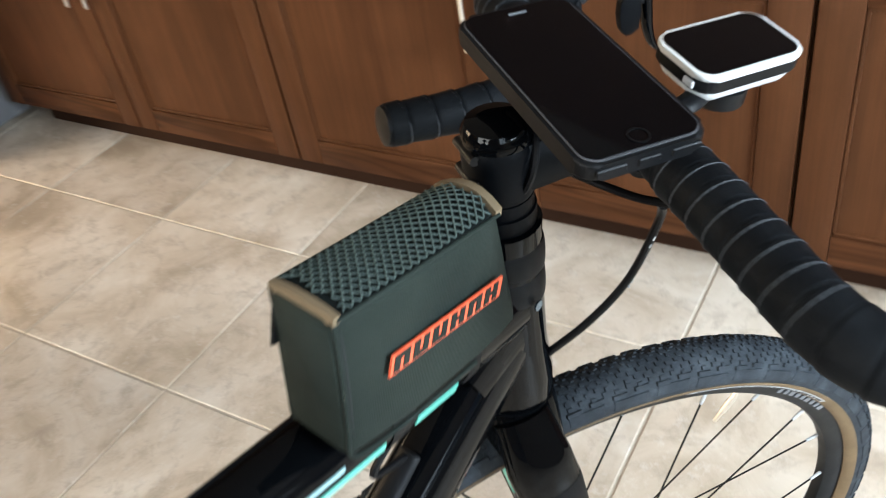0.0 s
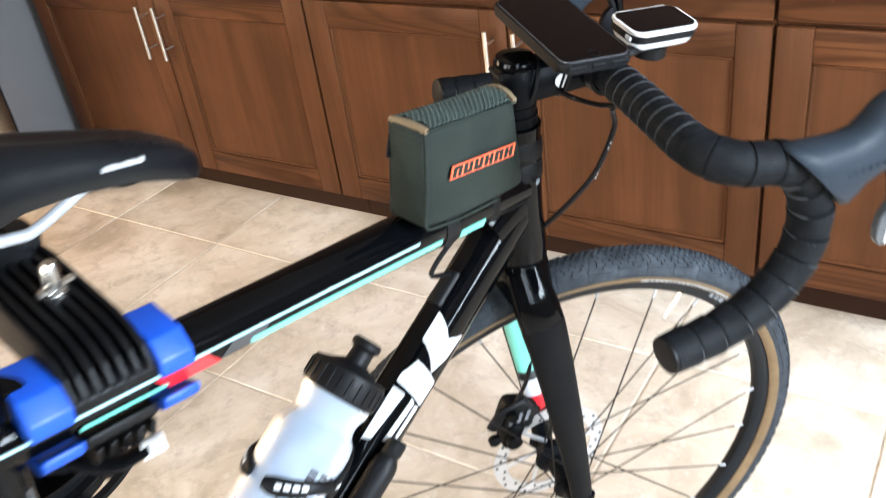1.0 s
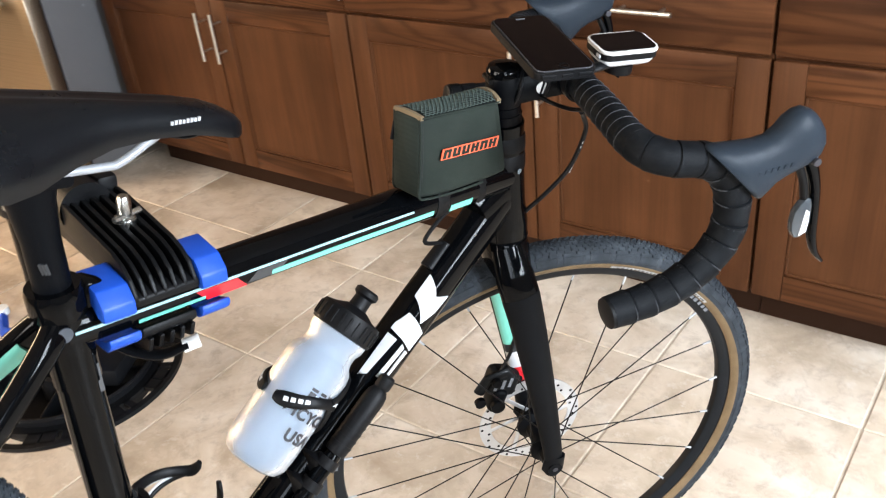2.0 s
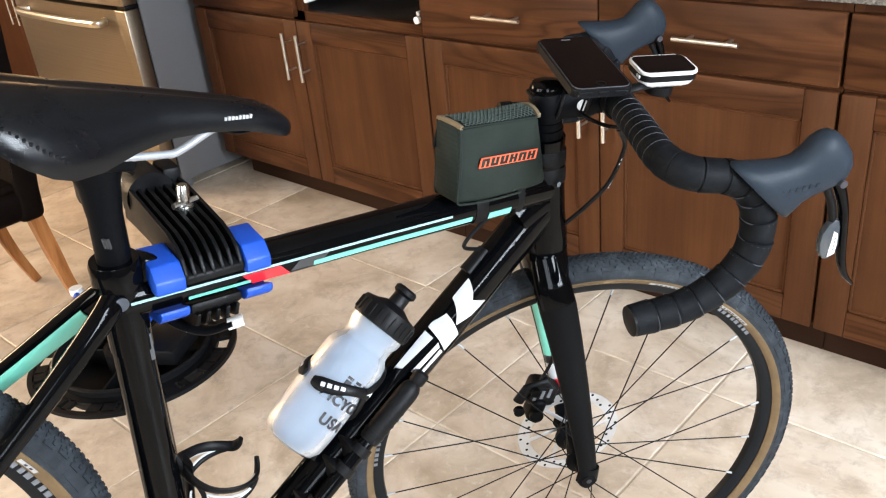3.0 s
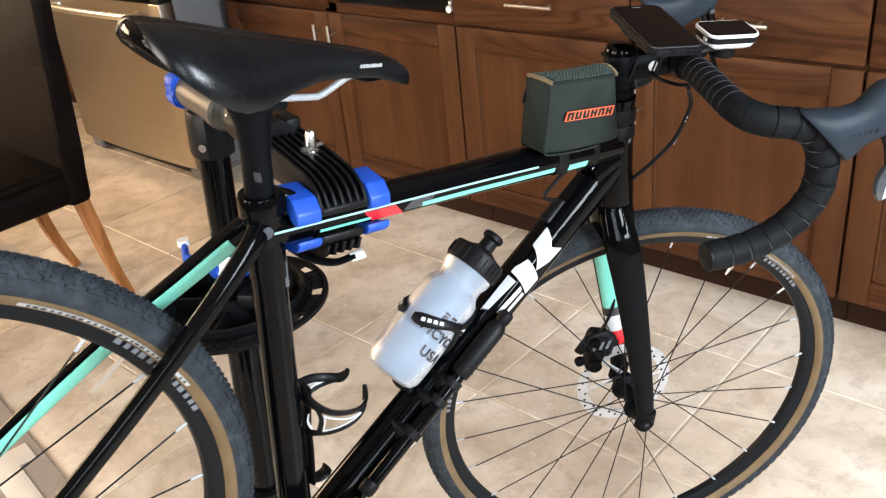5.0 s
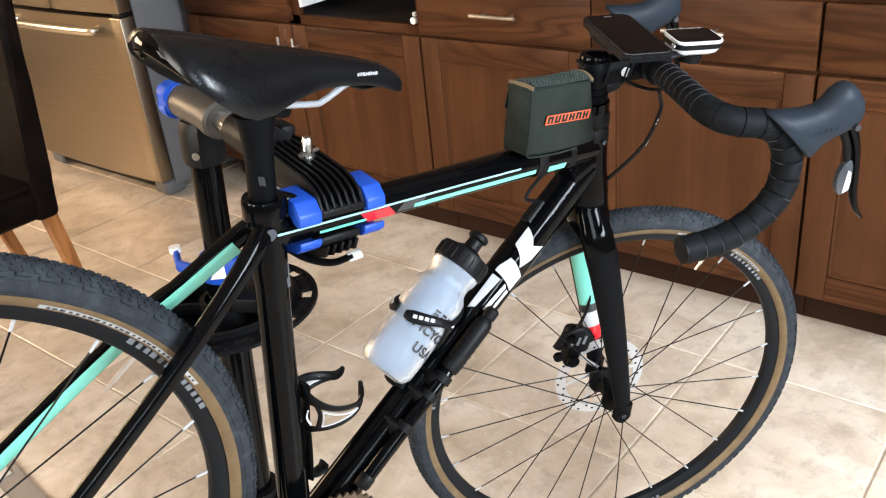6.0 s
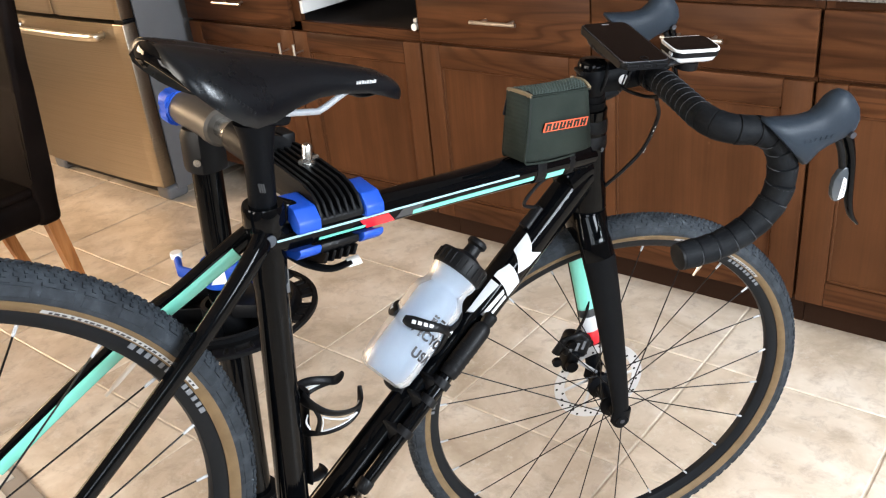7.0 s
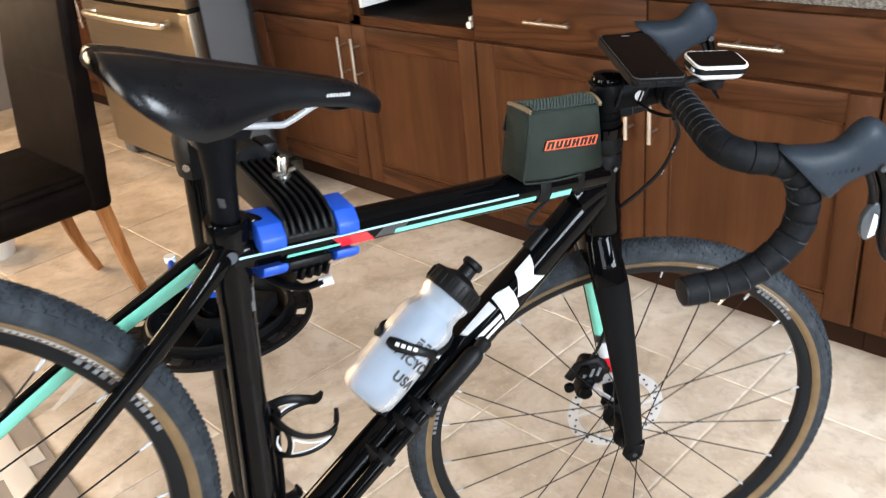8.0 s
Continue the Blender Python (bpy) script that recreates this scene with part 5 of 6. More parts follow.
    for z in (0.452, 0.474):
        c = on_axis(z)
        loop = [c + Vector((0.0240 * math.cos(radians(a)), 0.0240 * math.sin(radians(a)), 0.004 * math.cos(radians(a)))) for a in range(-150, 151, 12)]
        part("strap", sweep(loop, 0.0095, 0.0008, n=8, ref=(0, 0, 1)), BLACK_PLASTIC, g, "black strap round the head tube")
    bk = on_axis(0.444)
    part("strap_badge", lathe([(0.001, 0), (0.0034, 0), (0.0034, 0.0012), (0.001, 0.0012)], 18, "y", m=pose(bk.x - 0.006, -0.0290, bk.z)), mat("blue_steel", (0.22, 0.30, 0.40), 0.25, 1.0), g, "small blue steel round badge")


frame_bag()


BOTTLE_0, BOTTLE_UP = Vector((0.5235, 0, 0.1435)), Vector((math.cos(radians(53)), 0, math.sin(radians(53))))


def water_bottle():
    p0 = BOTTLE_0
    rot_m = Matrix((Vector((BOTTLE_UP.z, 0, -BOTTLE_UP.x)), Vector((0, 1, 0)), BOTTLE_UP)).transposed().to_4x4()
    m = BIKE @ Matrix.Translation(p0) @ rot_m
    g = thing("water_bottle", m, "translucent frosted sports bottle with black cap and dark print", "bottle")
    prof = [(0.004, 0.004), (0.024, 0.0), (0.031, 0.003), (0.0362, 0.012), (0.0372, 0.03), (0.0372, 0.062), (0.0366, 0.068), (0.0366, 0.073), (0.0372, 0.080), (0.0372, 0.118), (0.0355, 0.127), (0.0305, 0.134), (0.0290, 0.139), (0.0290, 0.146), (0.0320, 0.153), (0.0325, 0.160), (0.0300, 0.163)]
    inner = [(r - 0.0014, h + 0.0015) for r, h in prof[::-1]]
    part("bottle_body", lathe(prof + [(0.0285, 0.163)] + inner, 48, "z"), BOTTLE, g)
    cap = part("cap", lathe([(0.0300, 0.160), (0.0345, 0.161), (0.0350, 0.164), (0.0350, 0.180), (0.0335, 0.184), (0.022, 0.187), (0.014, 0.191), (0.012, 0.192)], 48, "z"), BLACK_PLASTIC, g, "ribbed black screw cap")
    for k in range(24):
        a = 2 * math.pi * k / 24
        part("rib", box((0.0345, -0.0012, 0.164), (0.0362, 0.0012, 0.180), 0.0005, 1), BLACK_PLASTIC, cap, m=m @ Matrix.Rotation(a, 4, "Z"))
    part("spout", lathe([(0.0115, 0.190), (0.0105, 0.193), (0.0100, 0.204), (0.0135, 0.207), (0.0135, 0.212), (0.0110, 0.2145), (0.0045, 0.2145), (0.0045, 0.210)], 28, "z"), BLACK_PLASTIC, g, "black drinking spout")
    # print that wraps round the body, facing the near side
    def wrapped(bm, h0, turn):
        for v in bm.verts:
            a = v.co.x / 0.0376 + turn
            r = 0.03755 - v.co.y * 0.6
            v.co = Vector((r * math.sin(a), -r * math.cos(a), h0 + v.co.z))
        return bm

    turn = radians(-4)
    part("print", wrapped(lettering("BICYCLE", 0.0165, spacing=1.12), 0.072, turn), INK, g, "black printed word")
    part("print", wrapped(lettering("USA", 0.0175, spacing=1.15), 0.048, turn), INK, g, "black printed word")
    bars = bmesh.new()
    for k in range(4):
        box((-0.020 + 0.0115 * k, -0.0002, -0.005), (-0.0125 + 0.0115 * k, 0.0004, 0.0005), bm=bars)
        box((-0.020 + 0.0115 * k, -0.0002, 0.002), (-0.0125 + 0.0115 * k, 0.0004, 0.005), bm=bars)
    part("print", wrapped(bars, 0.096, turn), INK, g, "black printed bars")
    return g


water_bottle()


def bottle_cage(p0, up, nrm, label, bottle=True):
    """A plastic side-armed cage; up runs along the tube, nrm away from it."""
    side = up.cross(nrm)
    rot_m = Matrix((nrm, side, up)).transposed().to_4x4()
    m = BIKE @ Matrix.Translation(p0) @ rot_m
    g = thing("bottle_cage", m, label, "bottle cage", "bottle cages")
    # local: x away from the tube, y sideways, z up along it
    c, R = (0.0465, 0.0395) if bottle else (0.0415, 0.0385)
    lowest = -0.016 if bottle else -0.046
    part("spine", sweep(smooth_path([(0.004, 0, lowest), (0.006, 0, 0.005), (0.006, 0, 0.05), (0.010, 0, 0.092)], 4), [0.011] * 13, [0.0035] * 13, n=12), BLACK_PLASTIC, g)
    part("foot", sweep(smooth_path([(0.006, 0, lowest + 0.002), (0.016, 0, lowest - 0.001), (0.025, 0, lowest + 0.001), (0.028, 0, lowest + 0.007)], 4), 0.009, 0.003, n=12), BLACK_PLASTIC, g)
    def band(nm, rows, parent, mt=BLACK_PLASTIC, lab="", out=0.0, thick=0.0024, s=1):
        """A strip that follows the bottle's round: rows of angle from the side towards the tube, height, half width."""
        d = smooth_path([(a, h, w) for a, h, w in rows], 4)
        pts = [(c - (R + out) * math.sin(radians(v.x)), s * (R + out) * math.cos(radians(v.x)), v.y) for v in d]
        return part(nm, sweep(pts, [v.z for v in d], [thick] * len(d), n=12, ref=(0, 0, 1)), mt, parent, lab)

    for s in (1, -1):
        if bottle:
            arm = band("arm", [(-78, 0.0600, 0.0050), (-64, 0.0615, 0.0078), (-42, 0.0670, 0.0076), (-20, 0.0745, 0.0060), (2, 0.0795, 0.0058), (22, 0.0820, 0.0070)], g, s=s)
            band("arm_fork", [(14, 0.0815, 0.0055), (36, 0.0960, 0.0055), (58, 0.1090, 0.0065), (86, 0.1120, 0.0090)], arm, s=s)
            band("arm_fork", [(14, 0.0800, 0.0055), (32, 0.0640, 0.0050), (54, 0.0480, 0.0060), (86, 0.0400, 0.0090)], arm, s=s)
            band("inlay", [(13, 0.0805, 0.0008), (20, 0.0806, 0.0036), (27, 0.0806, 0.0062)], arm, WHITE, "white inlay", 0.0016, 0.0012, s)
            for k in range(4):
                band("printed_mark", [(-62 + 9.5 * k, 0.0622 + 0.0028 * k, 0.0026), (-55.5 + 9.5 * k, 0.0640 + 0.0028 * k, 0.0024)], arm, WHITE, "small white printed mark" if k == 0 else "", 0.0020, 0.0008, s)
        else:
            arm = band("arm", [(84, 0.0860, 0.0125), (62, 0.0800, 0.0085), (34, 0.0715, 0.0060), (4, 0.0655, 0.0054), (-26, 0.0600, 0.0054), (-46, 0.0590, 0.0058), (-58, 0.0660, 0.0050), (-63, 0.0730, 0.0030)], g, s=s)
            band("strut", [(84, 0.0330, 0.0060), (62, 0.0385, 0.0036), (34, 0.0435, 0.0030), (4, 0.0480, 0.0030), (-26, 0.0525, 0.0032), (-44, 0.0560, 0.0030)], arm, s=s)
            band("strut", [(58, 0.0780, 0.0030), (50, 0.0610, 0.0028), (56, 0.0400, 0.0034)], arm, s=s)
            for rows in ([(44, 0.0665, 0.0008), (30, 0.0630, 0.0008), (4, 0.0578, 0.0008), (-22, 0.0548, 0.0008)], [(48, 0.0450, 0.0008), (30, 0.0485, 0.0008), (4, 0.0525, 0.0008), (-22, 0.0548, 0.0008)], [(44, 0.0665, 0.0008), (44, 0.0560, 0.0008), (48, 0.0450, 0.0008)], [(72, 0.0640, 0.0008), (76, 0.0520, 0.0008), (68, 0.0440, 0.0008)]):
                band("inlay", rows, arm, WHITE, "white inlay", 0.0010, 0.0015, s)
            if s < 0:
                band("inlay", [(50, 0.0765, 0.0022), (20, 0.0685, 0.0026), (-20, 0.0608, 0.0026), (-44, 0.0592, 0.0024)], arm, WHITE, "white inner inlay", -0.0016, 0.0012, s)
    return g


dt_n = Vector((-dt_dir.z, 0, dt_dir.x))
BOTTLE_N = Vector((-BOTTLE_UP.z, 0, BOTTLE_UP.x))
bottle_cage(BOTTLE_0 + BOTTLE_UP * 0.014 - BOTTLE_N * 0.0465, BOTTLE_UP, BOTTLE_N, "black plastic cage with white inlays holding the bottle")
st_n = Vector((st_dir.z, 0, -st_dir.x))
bottle_cage(ST0 + st_dir * 0.138 + st_n * 0.019, st_dir, st_n, "empty black bottle cage with white inlays on seat tube", bottle=False)


def mini_pump():
    g = thing("mini_pump", BIKE, "black plastic mini pump clipped beside the bottle cage", "pump")
    off = Vector((0, -0.034, 0)) + dt_n * 0.012
    at = lambda k: DT0 + dt_dir * k + off
    part("barrel", sweep([at(0.100), at(0.104), at(0.272), at(0.274)], [0.0080, 0.0092, 0.0092, 0.0085], n=22), GLOSS, g, "gloss black pump barrel")
    part("end_cap", sweep([at(0.092), at(0.096), at(0.108), at(0.110)], [0.0085, 0.0105, 0.0105, 0.0095], n=20), BLACK_PLASTIC, g, "black pump end cap")
    grip = part("grip", sweep([at(0.274), at(0.278), at(0.345), at(0.352), at(0.357)], [0.0112, 0.0124, 0.0128, 0.0115, 0.0085], n=22), BLACK_PLASTIC, g, "black pump grip")
    for k in range(5):
        part("grip_ring", sweep([at(0.284 + 0.009 * k), at(0.287 + 0.009 * k)], 0.0131, n=20), BLACK_PLASTIC, grip)
    part("head", sweep([at(0.356), at(0.360), at(0.371), at(0.374)], [0.0070, 0.0092, 0.0092, 0.0070], n=18), BLACK_PLASTIC, g, "black pump head cap")
    for k in (0.178, 0.228, 0.256):
        part("clip", sweep([at(k), at(k + 0.011)], 0.0122, n=20), BLACK_PLASTIC, g, "black pump clip")
        part("bracket", box((-0.010, 0.0, -0.010), (0.010, 0.030, 0.010), 0.003), BLACK_PLASTIC, g, m=BIKE @ Matrix.Translation(at(k)))


mini_pump()


def phone():
    m = STEER @ pose(0.8223, -0.0147, 0.5899, 3.75, -14.8, 0.25)
    g = thing("smartphone", m, "dark smartphone in slim black case mounted across the stem", "phone")
    part("case", poly_prism(rounded(0.0685, 0.1385, 0.0105), -0.006, 0.0035, "z", 0.0022, 3), BLACK_PLASTIC, g, "slim black phone case")
    part("body", poly_prism(rounded(0.0640, 0.1340, 0.0092), 0.0022, 0.0042, "z", 0.0008), mat("phone_bezel", (0.05, 0.05, 0.055), 0.2), g)
    part("screen", poly_prism(rounded(0.0622, 0.1322, 0.0085), 0.0042, 0.0047, "z"), SCREEN, g, "black phone screen, switched off")
    part("speaker_slot", poly_prism(rounded(0.011, 0.0016, 0.0007, 2), 0.0047, 0.0050, "z"), PRINT_GREY, g, m=m @ pose(0, 0.0595, 0, 0, 0, 0))
    part("home_button", lathe([(0.0046, 0.0047), (0.0056, 0.0047), (0.0056, 0.0052), (0.0046, 0.0052)], 28, "z", closed=True), SPOKE, g, "round home button", m=m @ pose(0, -0.0585, 0))
    for x0, x1 in ((-0.028, -0.012), (-0.006, 0.006), (0.012, 0.028)):
        part("port", box((x0, -0.0702, -0.0035), (x1, -0.0685, 0.0008), 0.0006, 1), BLACK_PLASTIC, g)
    mt = thing("phone_mount", STEER, "black phone mount with rubber bands round the stem", "mount")
    part("cradle", box((0.806, -0.026, 0.572), (0.852, 0.022, 0.583), 0.004), BLACK_PLASTIC, mt, m=STEER)
    for s in (0.815, 0.846):
        c = SC.lerp(BARC, (s - SC.x) / (BARC.x - SC.x))
        loop = [c + Vector((0.003 * math.cos(radians(a)), 0.0205 * math.cos(radians(a)), 0.0225 * math.sin(radians(a)))) for a in range(0, 361, 20)]
        part("band", sweep(loop, 0.0022, n=8, ref=(1, 0, 0)), BLACK_PLASTIC, mt, "black rubber band", m=STEER)


phone()


def bike_computer():
    m = STEER @ pose(0.9188, -0.0143, 0.6063, 4.5, -13.4, 3.1)
    g = thing("bike_computer", m, "white and black bike computer on an out-front mount", "bike computer")
    part("case_top", poly_prism(rounded(0.071, 0.047, 0.010), 0.0008, 0.0045, "z", 0.0014, 3), mat("white_gloss_plastic", (0.58, 0.58, 0.57), 0.25), g, "white plastic bezel")
    part("case_base", rings(bmesh.new(), [[(a * k, b * k, z) for a, b in rounded(0.068, 0.044, 0.010)] for k, z in ((1.0, -0.002), (1.0, -0.007), (0.9, -0.013), (0.7, -0.0165))]), mat("white_shell_plastic", (0.50, 0.52, 0.54), 0.35), g, "white lower shell")
    part("case_band", poly_prism(rounded(0.0698, 0.0458, 0.010), -0.0066, 0.0010, "z", 0.0008), BLACK_PLASTIC, g, "dark side band")
    part("screen", poly_prism(rounded(0.0655, 0.0415, 0.008), 0.0045, 0.0052, "z"), SCREEN, g, "black computer screen")
    part("button", box((-0.0365, -0.016, -0.005), (-0.0345, -0.008, -0.001), 0.0006, 1), WHITE, g)
    mt = thing("computer_mount", STEER, "black out-front mount for the bike computer", "mount")
    part("puck", lathe([(0.008, -0.030), (0.0165, -0.029), (0.0165, -0.0185), (0.012, -0.0168)], 28, "z"), BLACK_PLASTIC, mt, "round black mount puck", m=m)
    part("arm", sweep(smooth_path([(0.880, -0.030, 0.578), (0.890, -0.030, 0.583), (0.904, -0.022, 0.585), (0.918, -0.015, 0.585)], 4), 0.007, 0.0045, n=12), BLACK_PLASTIC, mt, m=STEER)
    part("ring", lathe([(0.0158, -0.036), (0.0190, -0.036), (0.0190, -0.024), (0.0158, -0.024)], 28, "y", closed=True, m=Matrix.Translation(BARC)), BLACK_PLASTIC, mt, "black bar clamp ring", m=STEER)


bike_computer()

# ---- repair stand ----
CLAMP_C = TT0 + tt_dir * ((0.401 - TT0.x) / tt_dir.x)
CL = BIKE @ Matrix.Translation(CLAMP_C) @ Matrix((tt_dir, Vector((0, 1, 0)), Vector((-tt_dir.z, 0, tt_dir.x)))).transposed().to_4x4()
HEAD = BIKE @ Vector((0.385, 0.265, 0.405))
FOOT = Vector((0.028, 0.209, 0.0))


def repair_stand():
    g = thing("repair_stand", pose(FOOT.x, FOOT.y, 0), "black bicycle repair stand with blue clamp pads and tool tray", "repair stand")
    # upper jaw: base block and fins that run away from the tube
    outl = [(-0.030, 0.012), (-0.030, 0.020), (-0.018, 0.025), (0.11, 0.036), (0.11, 0.020), (0.02, 0.0195), (-0.012, 0.0190), (-0.022, 0.012)]
    jaw = part("upper_jaw", poly_prism(outl, -0.029, 0.027, "x", 0.002), BLACK_PLASTIC, g, "ribbed black clamp jaw", m=CL)
    fin = [(-0.030, 0.016), (-0.0295, 0.022), (-0.022, 0.034), (-0.010, 0.042), (0.006, 0.0465), (0.085, 0.056), (0.11, 0.056), (0.11, 0.030), (-0.018, 0.022)]
    for k in range(6):
        x = -0.0205 + 0.0088 * k
        part("fin", poly_prism(fin, x - 0.0018, x + 0.0018, "x", 0.0008, 1), BLACK_PLASTIC, jaw, m=CL)
    part("jaw_cheek", poly_prism([(a - 0.001, b + 0.001) for a, b in fin], -0.0300, -0.0265, "x", 0.001), BLACK_PLASTIC, jaw, m=CL)
    pad = [(-0.0310, 0.009), (-0.0340, 0.012), (-0.0325, 0.022), (-0.021, 0.0335), (0.012, 0.0375), (0.012, 0.0225), (-0.016, 0.0185), (-0.0235, 0.012), (-0.0240, 0.009)]
    for a, b in ((-0.0570, -0.0300), (0.0275, 0.0520)):
        part("pad", poly_prism(pad, a, b, "x", 0.0018, 2), BLUE, jaw, "blue rubber clamp pad", m=CL)
    low = [(-0.0245, -0.0115), (-0.0255, -0.020), (-0.012, -0.031), (0.05, -0.038), (0.06, -0.028), (0.01, -0.0200), (-0.010, -0.0192), (-0.0215, -0.0125)]
    lj = part("lower_jaw", poly_prism(low, -0.024, 0.026, "x", 0.003), BLACK_PLASTIC, g, "ribbed black lower clamp jaw", m=CL)
    for k in range(5):
        x = -0.018 + 0.0095 * k
        part("fin", poly_prism([(-0.028, -0.022), (-0.024, -0.036), (0.0, -0.045), (0.05, -0.047), (0.05, -0.027)], x - 0.002, x + 0.002, "x", 0.0008, 1), BLACK_PLASTIC, lj, m=CL)
    for a, b in ((-0.053, -0.026), (0.029, 0.056)):
        part("pad", poly_prism([(-0.0275, -0.0098), (-0.0290, -0.0140), (-0.0270, -0.0190), (-0.020, -0.025), (0.03, -0.031), (0.03, -0.022), (-0.012, -0.0192), (-0.0222, -0.0118)], a, b, "x", 0.0016, 2), BLUE, lj, "blue rubber clamp pad", m=CL)
    part("quick_lever", sweep(smooth_path([(-0.03, 0.03, -0.043), (-0.022, 0.002, -0.047), (-0.006, -0.018, -0.048), (0.014, -0.026, -0.042)], 5), 0.010, 0.003, n=12, ref=(0.4, 1, 0)), BLACK_PLASTIC, g, "curved black quick lever", m=CL)
    part("lever_tip", sweep([(0.010, -0.025, -0.043), (0.023, -0.030, -0.039)], 0.0095, 0.0034, n=12, ref=(0.4, 1, 0)), FRAME_WHITE, g, "pale lever tip", m=CL)
    # steel adjusting bolt
    bolt = part("bolt", lathe([(0.002, 0.046), (0.0085, 0.046), (0.0085, 0.054), (0.006, 0.055), (0.006, 0.070), (0.0045, 0.073), (0.001, 0.073)], 18, "z", m=pose(0.004, 0.045, 0)), STEEL, g, "bright steel adjusting bolt", m=CL)
    part("washer", lathe([(0.004, 0.049), (0.0095, 0.049), (0.0095, 0.0515), (0.004, 0.0515)], 24, "z", m=pose(0.004, 0.045, 0.001)), STEEL, bolt, m=CL)
    part("wing", sweep([(-0.008, 0.040, 0.055), (0.018, 0.046, 0.056)], 0.0032, 0.003, n=10), STEEL, bolt, m=CL)
    part("pivot_block", box((-0.024, 0.098, 0.020), (0.006, 0.132, 0.068), 0.005), BLACK_PLASTIC, g, "square black pivot block", m=CL)
    part("pivot_block", box((0.008, 0.100, 0.040), (0.027, 0.130, 0.067), 0.004), BLACK_PLASTIC, g, m=CL)
    part("pivot_screw", lathe([(0.001, -0.0285), (0.005, -0.0285), (0.005, -0.026), (0.001, -0.026)], 14, "x", m=pose(0, 0.115, 0.056)), STEEL, g, m=CL)
    # arm and rotating head, straight away from the bicycle
    A = lambda y: Vector((0.385, y, 0.405))
    part("arm", sweep([A(0.09), A(0.17)], [0.024, 0.021], n=24, ref=(1, 0, 0)), BLACK_PLASTIC, g, "black clamp arm", m=BIKE)
    part("shaft", sweep([A(0.165), A(0.215)], 0.0125, n=20, ref=(1, 0, 0)), STEEL, g, "bright steel shaft", m=BIKE)
    head = part("rotating_head", sweep([A(0.205), A(0.208), A(0.222), A(0.224), A(0.300)], [0.0205, 0.0240, 0.0240, 0.0222, 0.0222], n=32, ref=(1, 0, 0)), mat("bronze_grey_alloy", (0.075, 0.068, 0.060), 0.42, 0.6), g, "bronze grey rotating head", m=BIKE)
    out = []
    for i in range(40):
        a = 2 * math.pi * i / 40
        r = 0.0255 + (0.0022 if (i // 2) % 4 < 2 else -0.0015)
        out.append((r * math.cos(a), r * math.sin(a)))
    part("knob", poly_prism(out, 0.303, 0.322, "y", 0.002), BLUE, g, "blue fluted tightening knob", m=BIKE @ Matrix.Translation((0.385, 0, 0.405)))
    part("knob_ring", sweep([A(0.299), A(0.305)], 0.0238, n=28, ref=(1, 0, 0)), BLUE, g, m=BIKE)
    # mast
    up = (HEAD - FOOT).normalized()
    P = lambda z: FOOT + up * ((z - FOOT.z) / up.z)
    W = Matrix()
    part("mast_socket", sweep([P(1.005), P(0.995), P(0.955), P(0.95)], [0.021, 0.0245, 0.0245, 0.0235], n=24, ref=(1, 0, 0), squareness=0.3), BLACK_PLASTIC, g, "black mast socket", m=W)
    part("socket_screw", lathe([(0.001, -0.0315), (0.005, -0.0315), (0.005, -0.028), (0.001, -0.028)], 14, "y", m=Matrix.Translation(P(0.968)) @ pose(0, 0, 0, 0, 0, 35)), STEEL, g, m=W)
    part("inner_mast", sweep([P(0.96), P(0.74)], 0.0195, n=24, ref=(1, 0, 0)), GLOSS, g, "gloss black inner mast", m=W)
    part("outer_mast", sweep([P(0.80), P(0.14)], 0.0235, n=24, ref=(1, 0, 0)), GLOSS, g, "gloss black outer mast", m=W)
    part("mast_collar", sweep([P(0.818), P(0.815), P(0.789), P(0.786)], [0.028, 0.0295, 0.0295, 0.028], n=24, ref=(1, 0, 0)), BLUE, g, "blue height collar", m=W)
    c = P(0.81)
    part("collar_lever", sweep([c + Vector((0.02, -0.035, 0)), c + Vector((-0.03, -0.045, 0.004)), c + Vector((-0.055, -0.03, 0.01))], 0.009, 0.005, n=12, ref=(0, 0, 1)), BLUE, g, "blue quick release lever", m=W)
    part("collar_bolt", lathe([(0.001, 0.0), (0.008, 0.0), (0.008, 0.008), (0.001, 0.008)], 18, "z", m=Matrix.Translation(c + Vector((-0.055, -0.03, 0.012)))), FRAME_WHITE, g, "pale bolt cap", m=W)
    part("collar_label", box((-0.012, -0.0345, -0.012), (0.012, -0.0325, 0.012), 0.001, 1), FRAME_WHITE, g, "white sticker on the collar", m=Matrix.Translation(c) @ pose(0, 0, 0, 0, 0, 40))
    # round tool tray with notches and holes
    t0 = P(0.715)
    tm = Matrix.Translation(t0)
    tray = part("tool_tray", lathe([(0.028, 0.0), (0.088, 0.0), (0.092, 0.004), (0.094, 0.034), (0.097, 0.036), (0.094, 0.038), (0.090, 0.036), (0.086, 0.008), (0.028, 0.006)], 64, "z", closed=True), BLACK_PLASTIC, g, "round black plastic tool tray", m=tm)
    bm = bmesh.new()
    n = 96
    outer, inner = 0.126, 0.092
    for z0, z1 in ((0.022, 0.027),):
        lathe([(inner, z0), (0.104, z0), (0.104, z1), (inner, z1)], n, "z", bm=bm, closed=True)
        lathe([(0.118, z0), (outer, z0), (outer, z1), (0.118, z1)], n, "z", bm=bm, closed=True)
        for k in range(40):
            a = 2 * math.pi * k / 40
            if k % 4 == 1:
                continue
            w = 0.0075 if k % 4 else 0.004
            box((0.102, -w, z0), (0.120, w, z1), bm=bm)
            for v in bm.verts[-8:]:
                v.co = Matrix.Rotation(a, 3, "Z") @ v.co
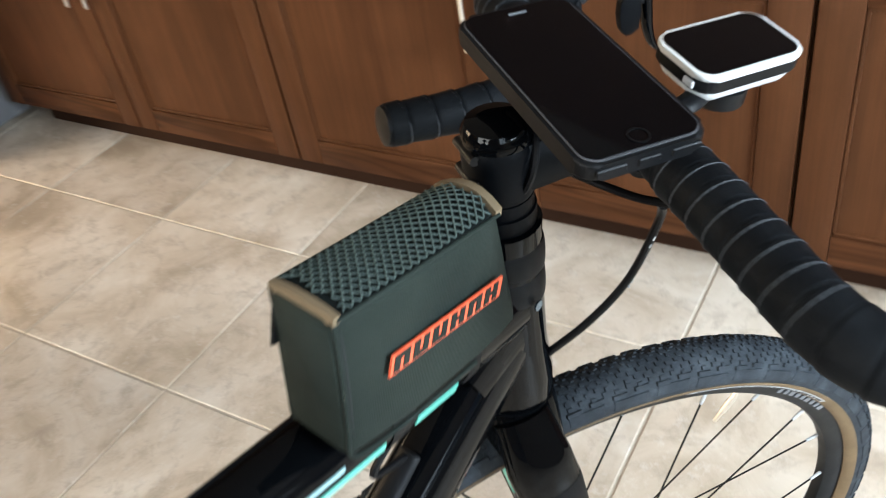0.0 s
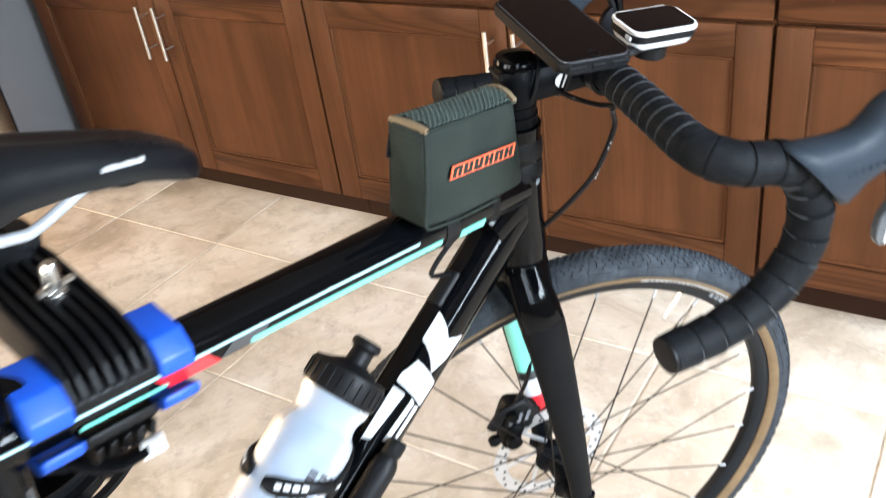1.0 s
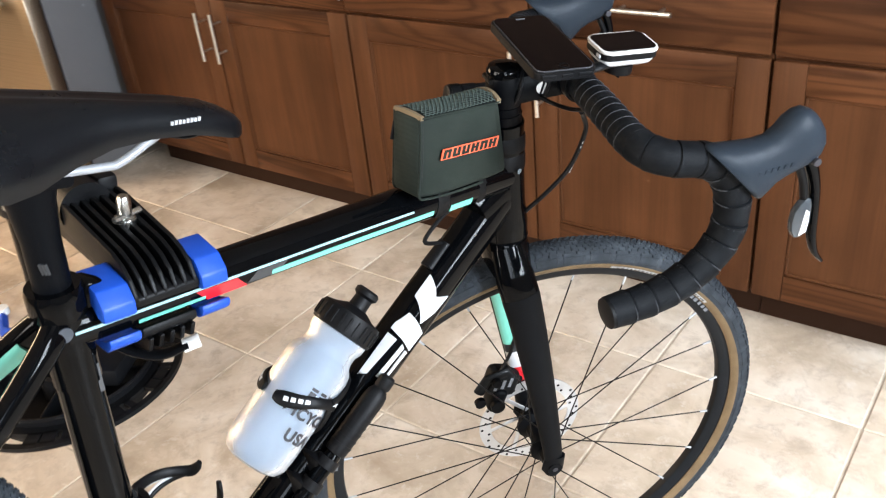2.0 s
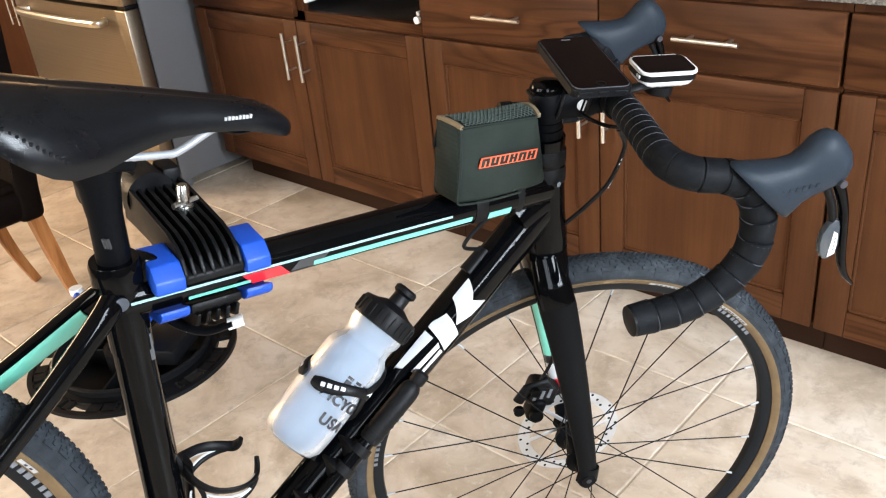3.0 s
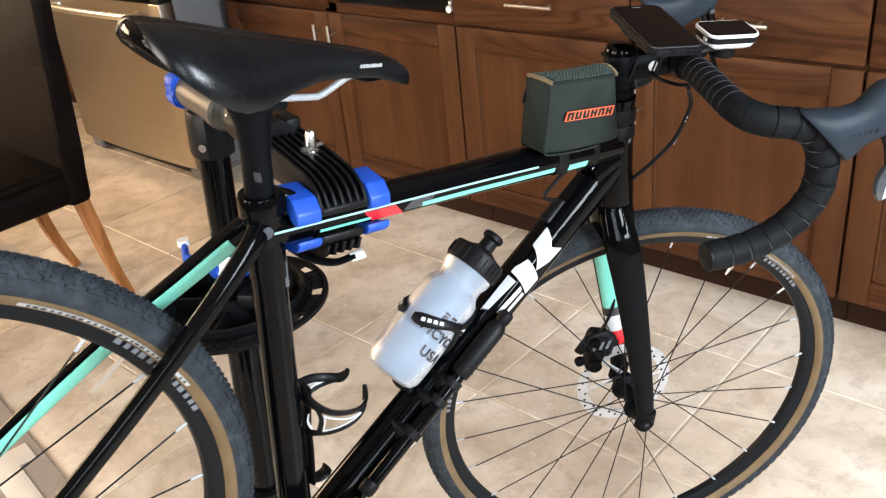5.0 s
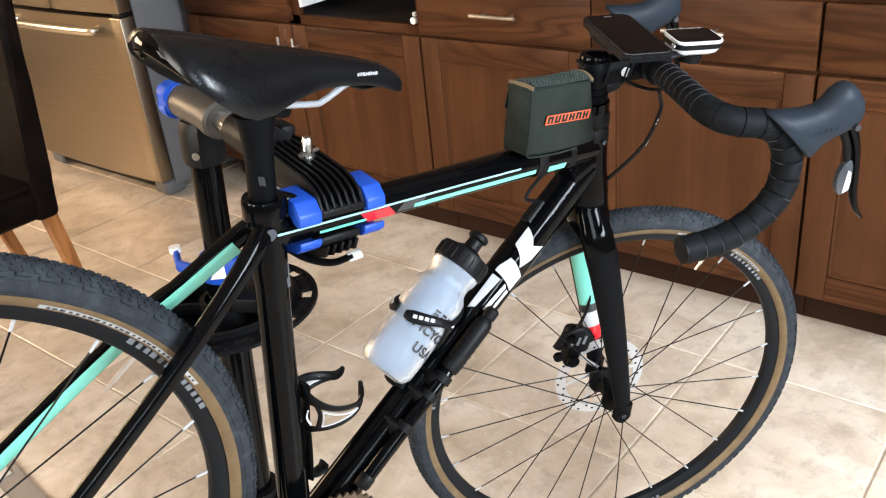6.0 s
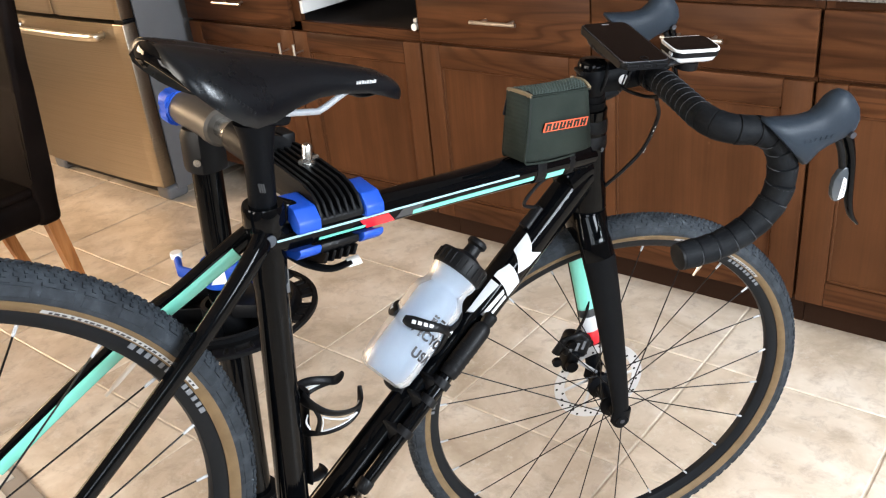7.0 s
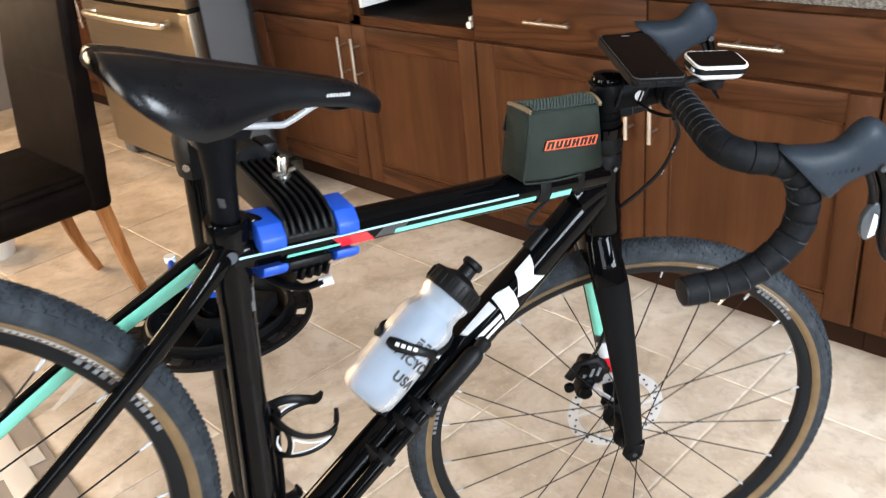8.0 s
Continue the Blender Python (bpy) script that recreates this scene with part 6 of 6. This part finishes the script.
    part("tray_rim", bm, BLACK_PLASTIC, tray, "pierced tool rim", m=tm)
    for k in range(4):
        a = 2 * math.pi * k / 4 + 0.6
        part("divider", box((0.030, -0.0015, 0.004), (0.090, 0.0015, 0.030), 0.001, 1), BLACK_PLASTIC, tray, m=tm @ Matrix.Rotation(a, 4, "Z"))
    part("tray_pocket", box((0.02, -0.032, 0.03), (0.075, 0.032, 0.052), 0.004), BLACK_PLASTIC, tray, "raised tray pocket", m=tm @ Matrix.Rotation(radians(30), 4, "Z"))
    part("tray_hub", lathe([(0.0275, -0.02), (0.034, -0.02), (0.034, 0.04), (0.0275, 0.04)], 28, "z", closed=True), BLACK_PLASTIC, tray, m=tm)
    # tripod
    part("leg_hub", sweep([P(0.42), P(0.36)], 0.034, n=24, ref=(1, 0, 0)), BLACK_PLASTIC, g, m=W)
    for k in range(3):
        a = radians(150 + 120 * k)
        d = Vector((math.cos(a), math.sin(a), 0))
        q = P(0.40)
        leg = part("leg", sweep([q + d * 0.03, Vector((q.x, q.y, 0)) + d * 0.50 + Vector((0, 0, 0.018))], 0.014, n=16, ref=(0, 0, 1)), GLOSS, g, "black tripod leg", m=W)
        part("rubber_foot", lathe([(0.004, 0.0), (0.019, 0.0), (0.021, 0.014), (0.016, 0.034), (0.004, 0.036)], 18, "z", m=Matrix.Translation(Vector((q.x, q.y, 0)) + d * 0.50)), BLACK_PLASTIC, leg, m=W)


repair_stand()

# ---- floor tiles ----


def tile_mesh():
    h = T / 2 - 0.0028
    bm = bmesh.new()
    b = 0.0022
    lo = [bm.verts.new((sx * h, sy * h, -0.006)) for sx, sy in ((-1, -1), (1, -1), (1, 1), (-1, 1))]
    md = [bm.verts.new((sx * h, sy * h, -0.0016)) for sx, sy in ((-1, -1), (1, -1), (1, 1), (-1, 1))]
    up = [bm.verts.new((sx * (h - b), sy * (h - b), 0.0)) for sx, sy in ((-1, -1), (1, -1), (1, 1), (-1, 1))]
    bm.faces.new(up)
    for a, c in ((lo, md), (md, up)):
        for i in range(4):
            bm.faces.new((a[i], a[(i + 1) % 4], c[(i + 1) % 4], c[i]))
    me = bpy.data.meshes.new("tile")
    bm.to_mesh(me)
    bm.free()
    me.materials.append(TILE)
    return me


TILE_ME = tile_mesh()
i0, i1 = math.ceil((WEST - X0) / T), math.floor((EAST - X0) / T)
j0, j1 = math.ceil((SOUTH - Y0) / T), math.floor((NORTH - Y0) / T)
for i in range(i0 - 1, i1 + 1):
    for j in range(j0 - 1, j1 + 1):
        cx, cy = X0 + (i + 0.5) * T, Y0 + (j + 0.5) * T
        if not (WEST - 0.2 < cx < EAST + 0.1 and SOUTH - 0.1 < cy < NORTH):
            continue
        ob = new("tile", TILE_ME)
        ob.parent = floor
        ob.location = (cx, cy, rnd.uniform(-0.0003, 0.0003))
        ob.rotation_euler = (0, 0, math.pi / 2 * rnd.randrange(4))
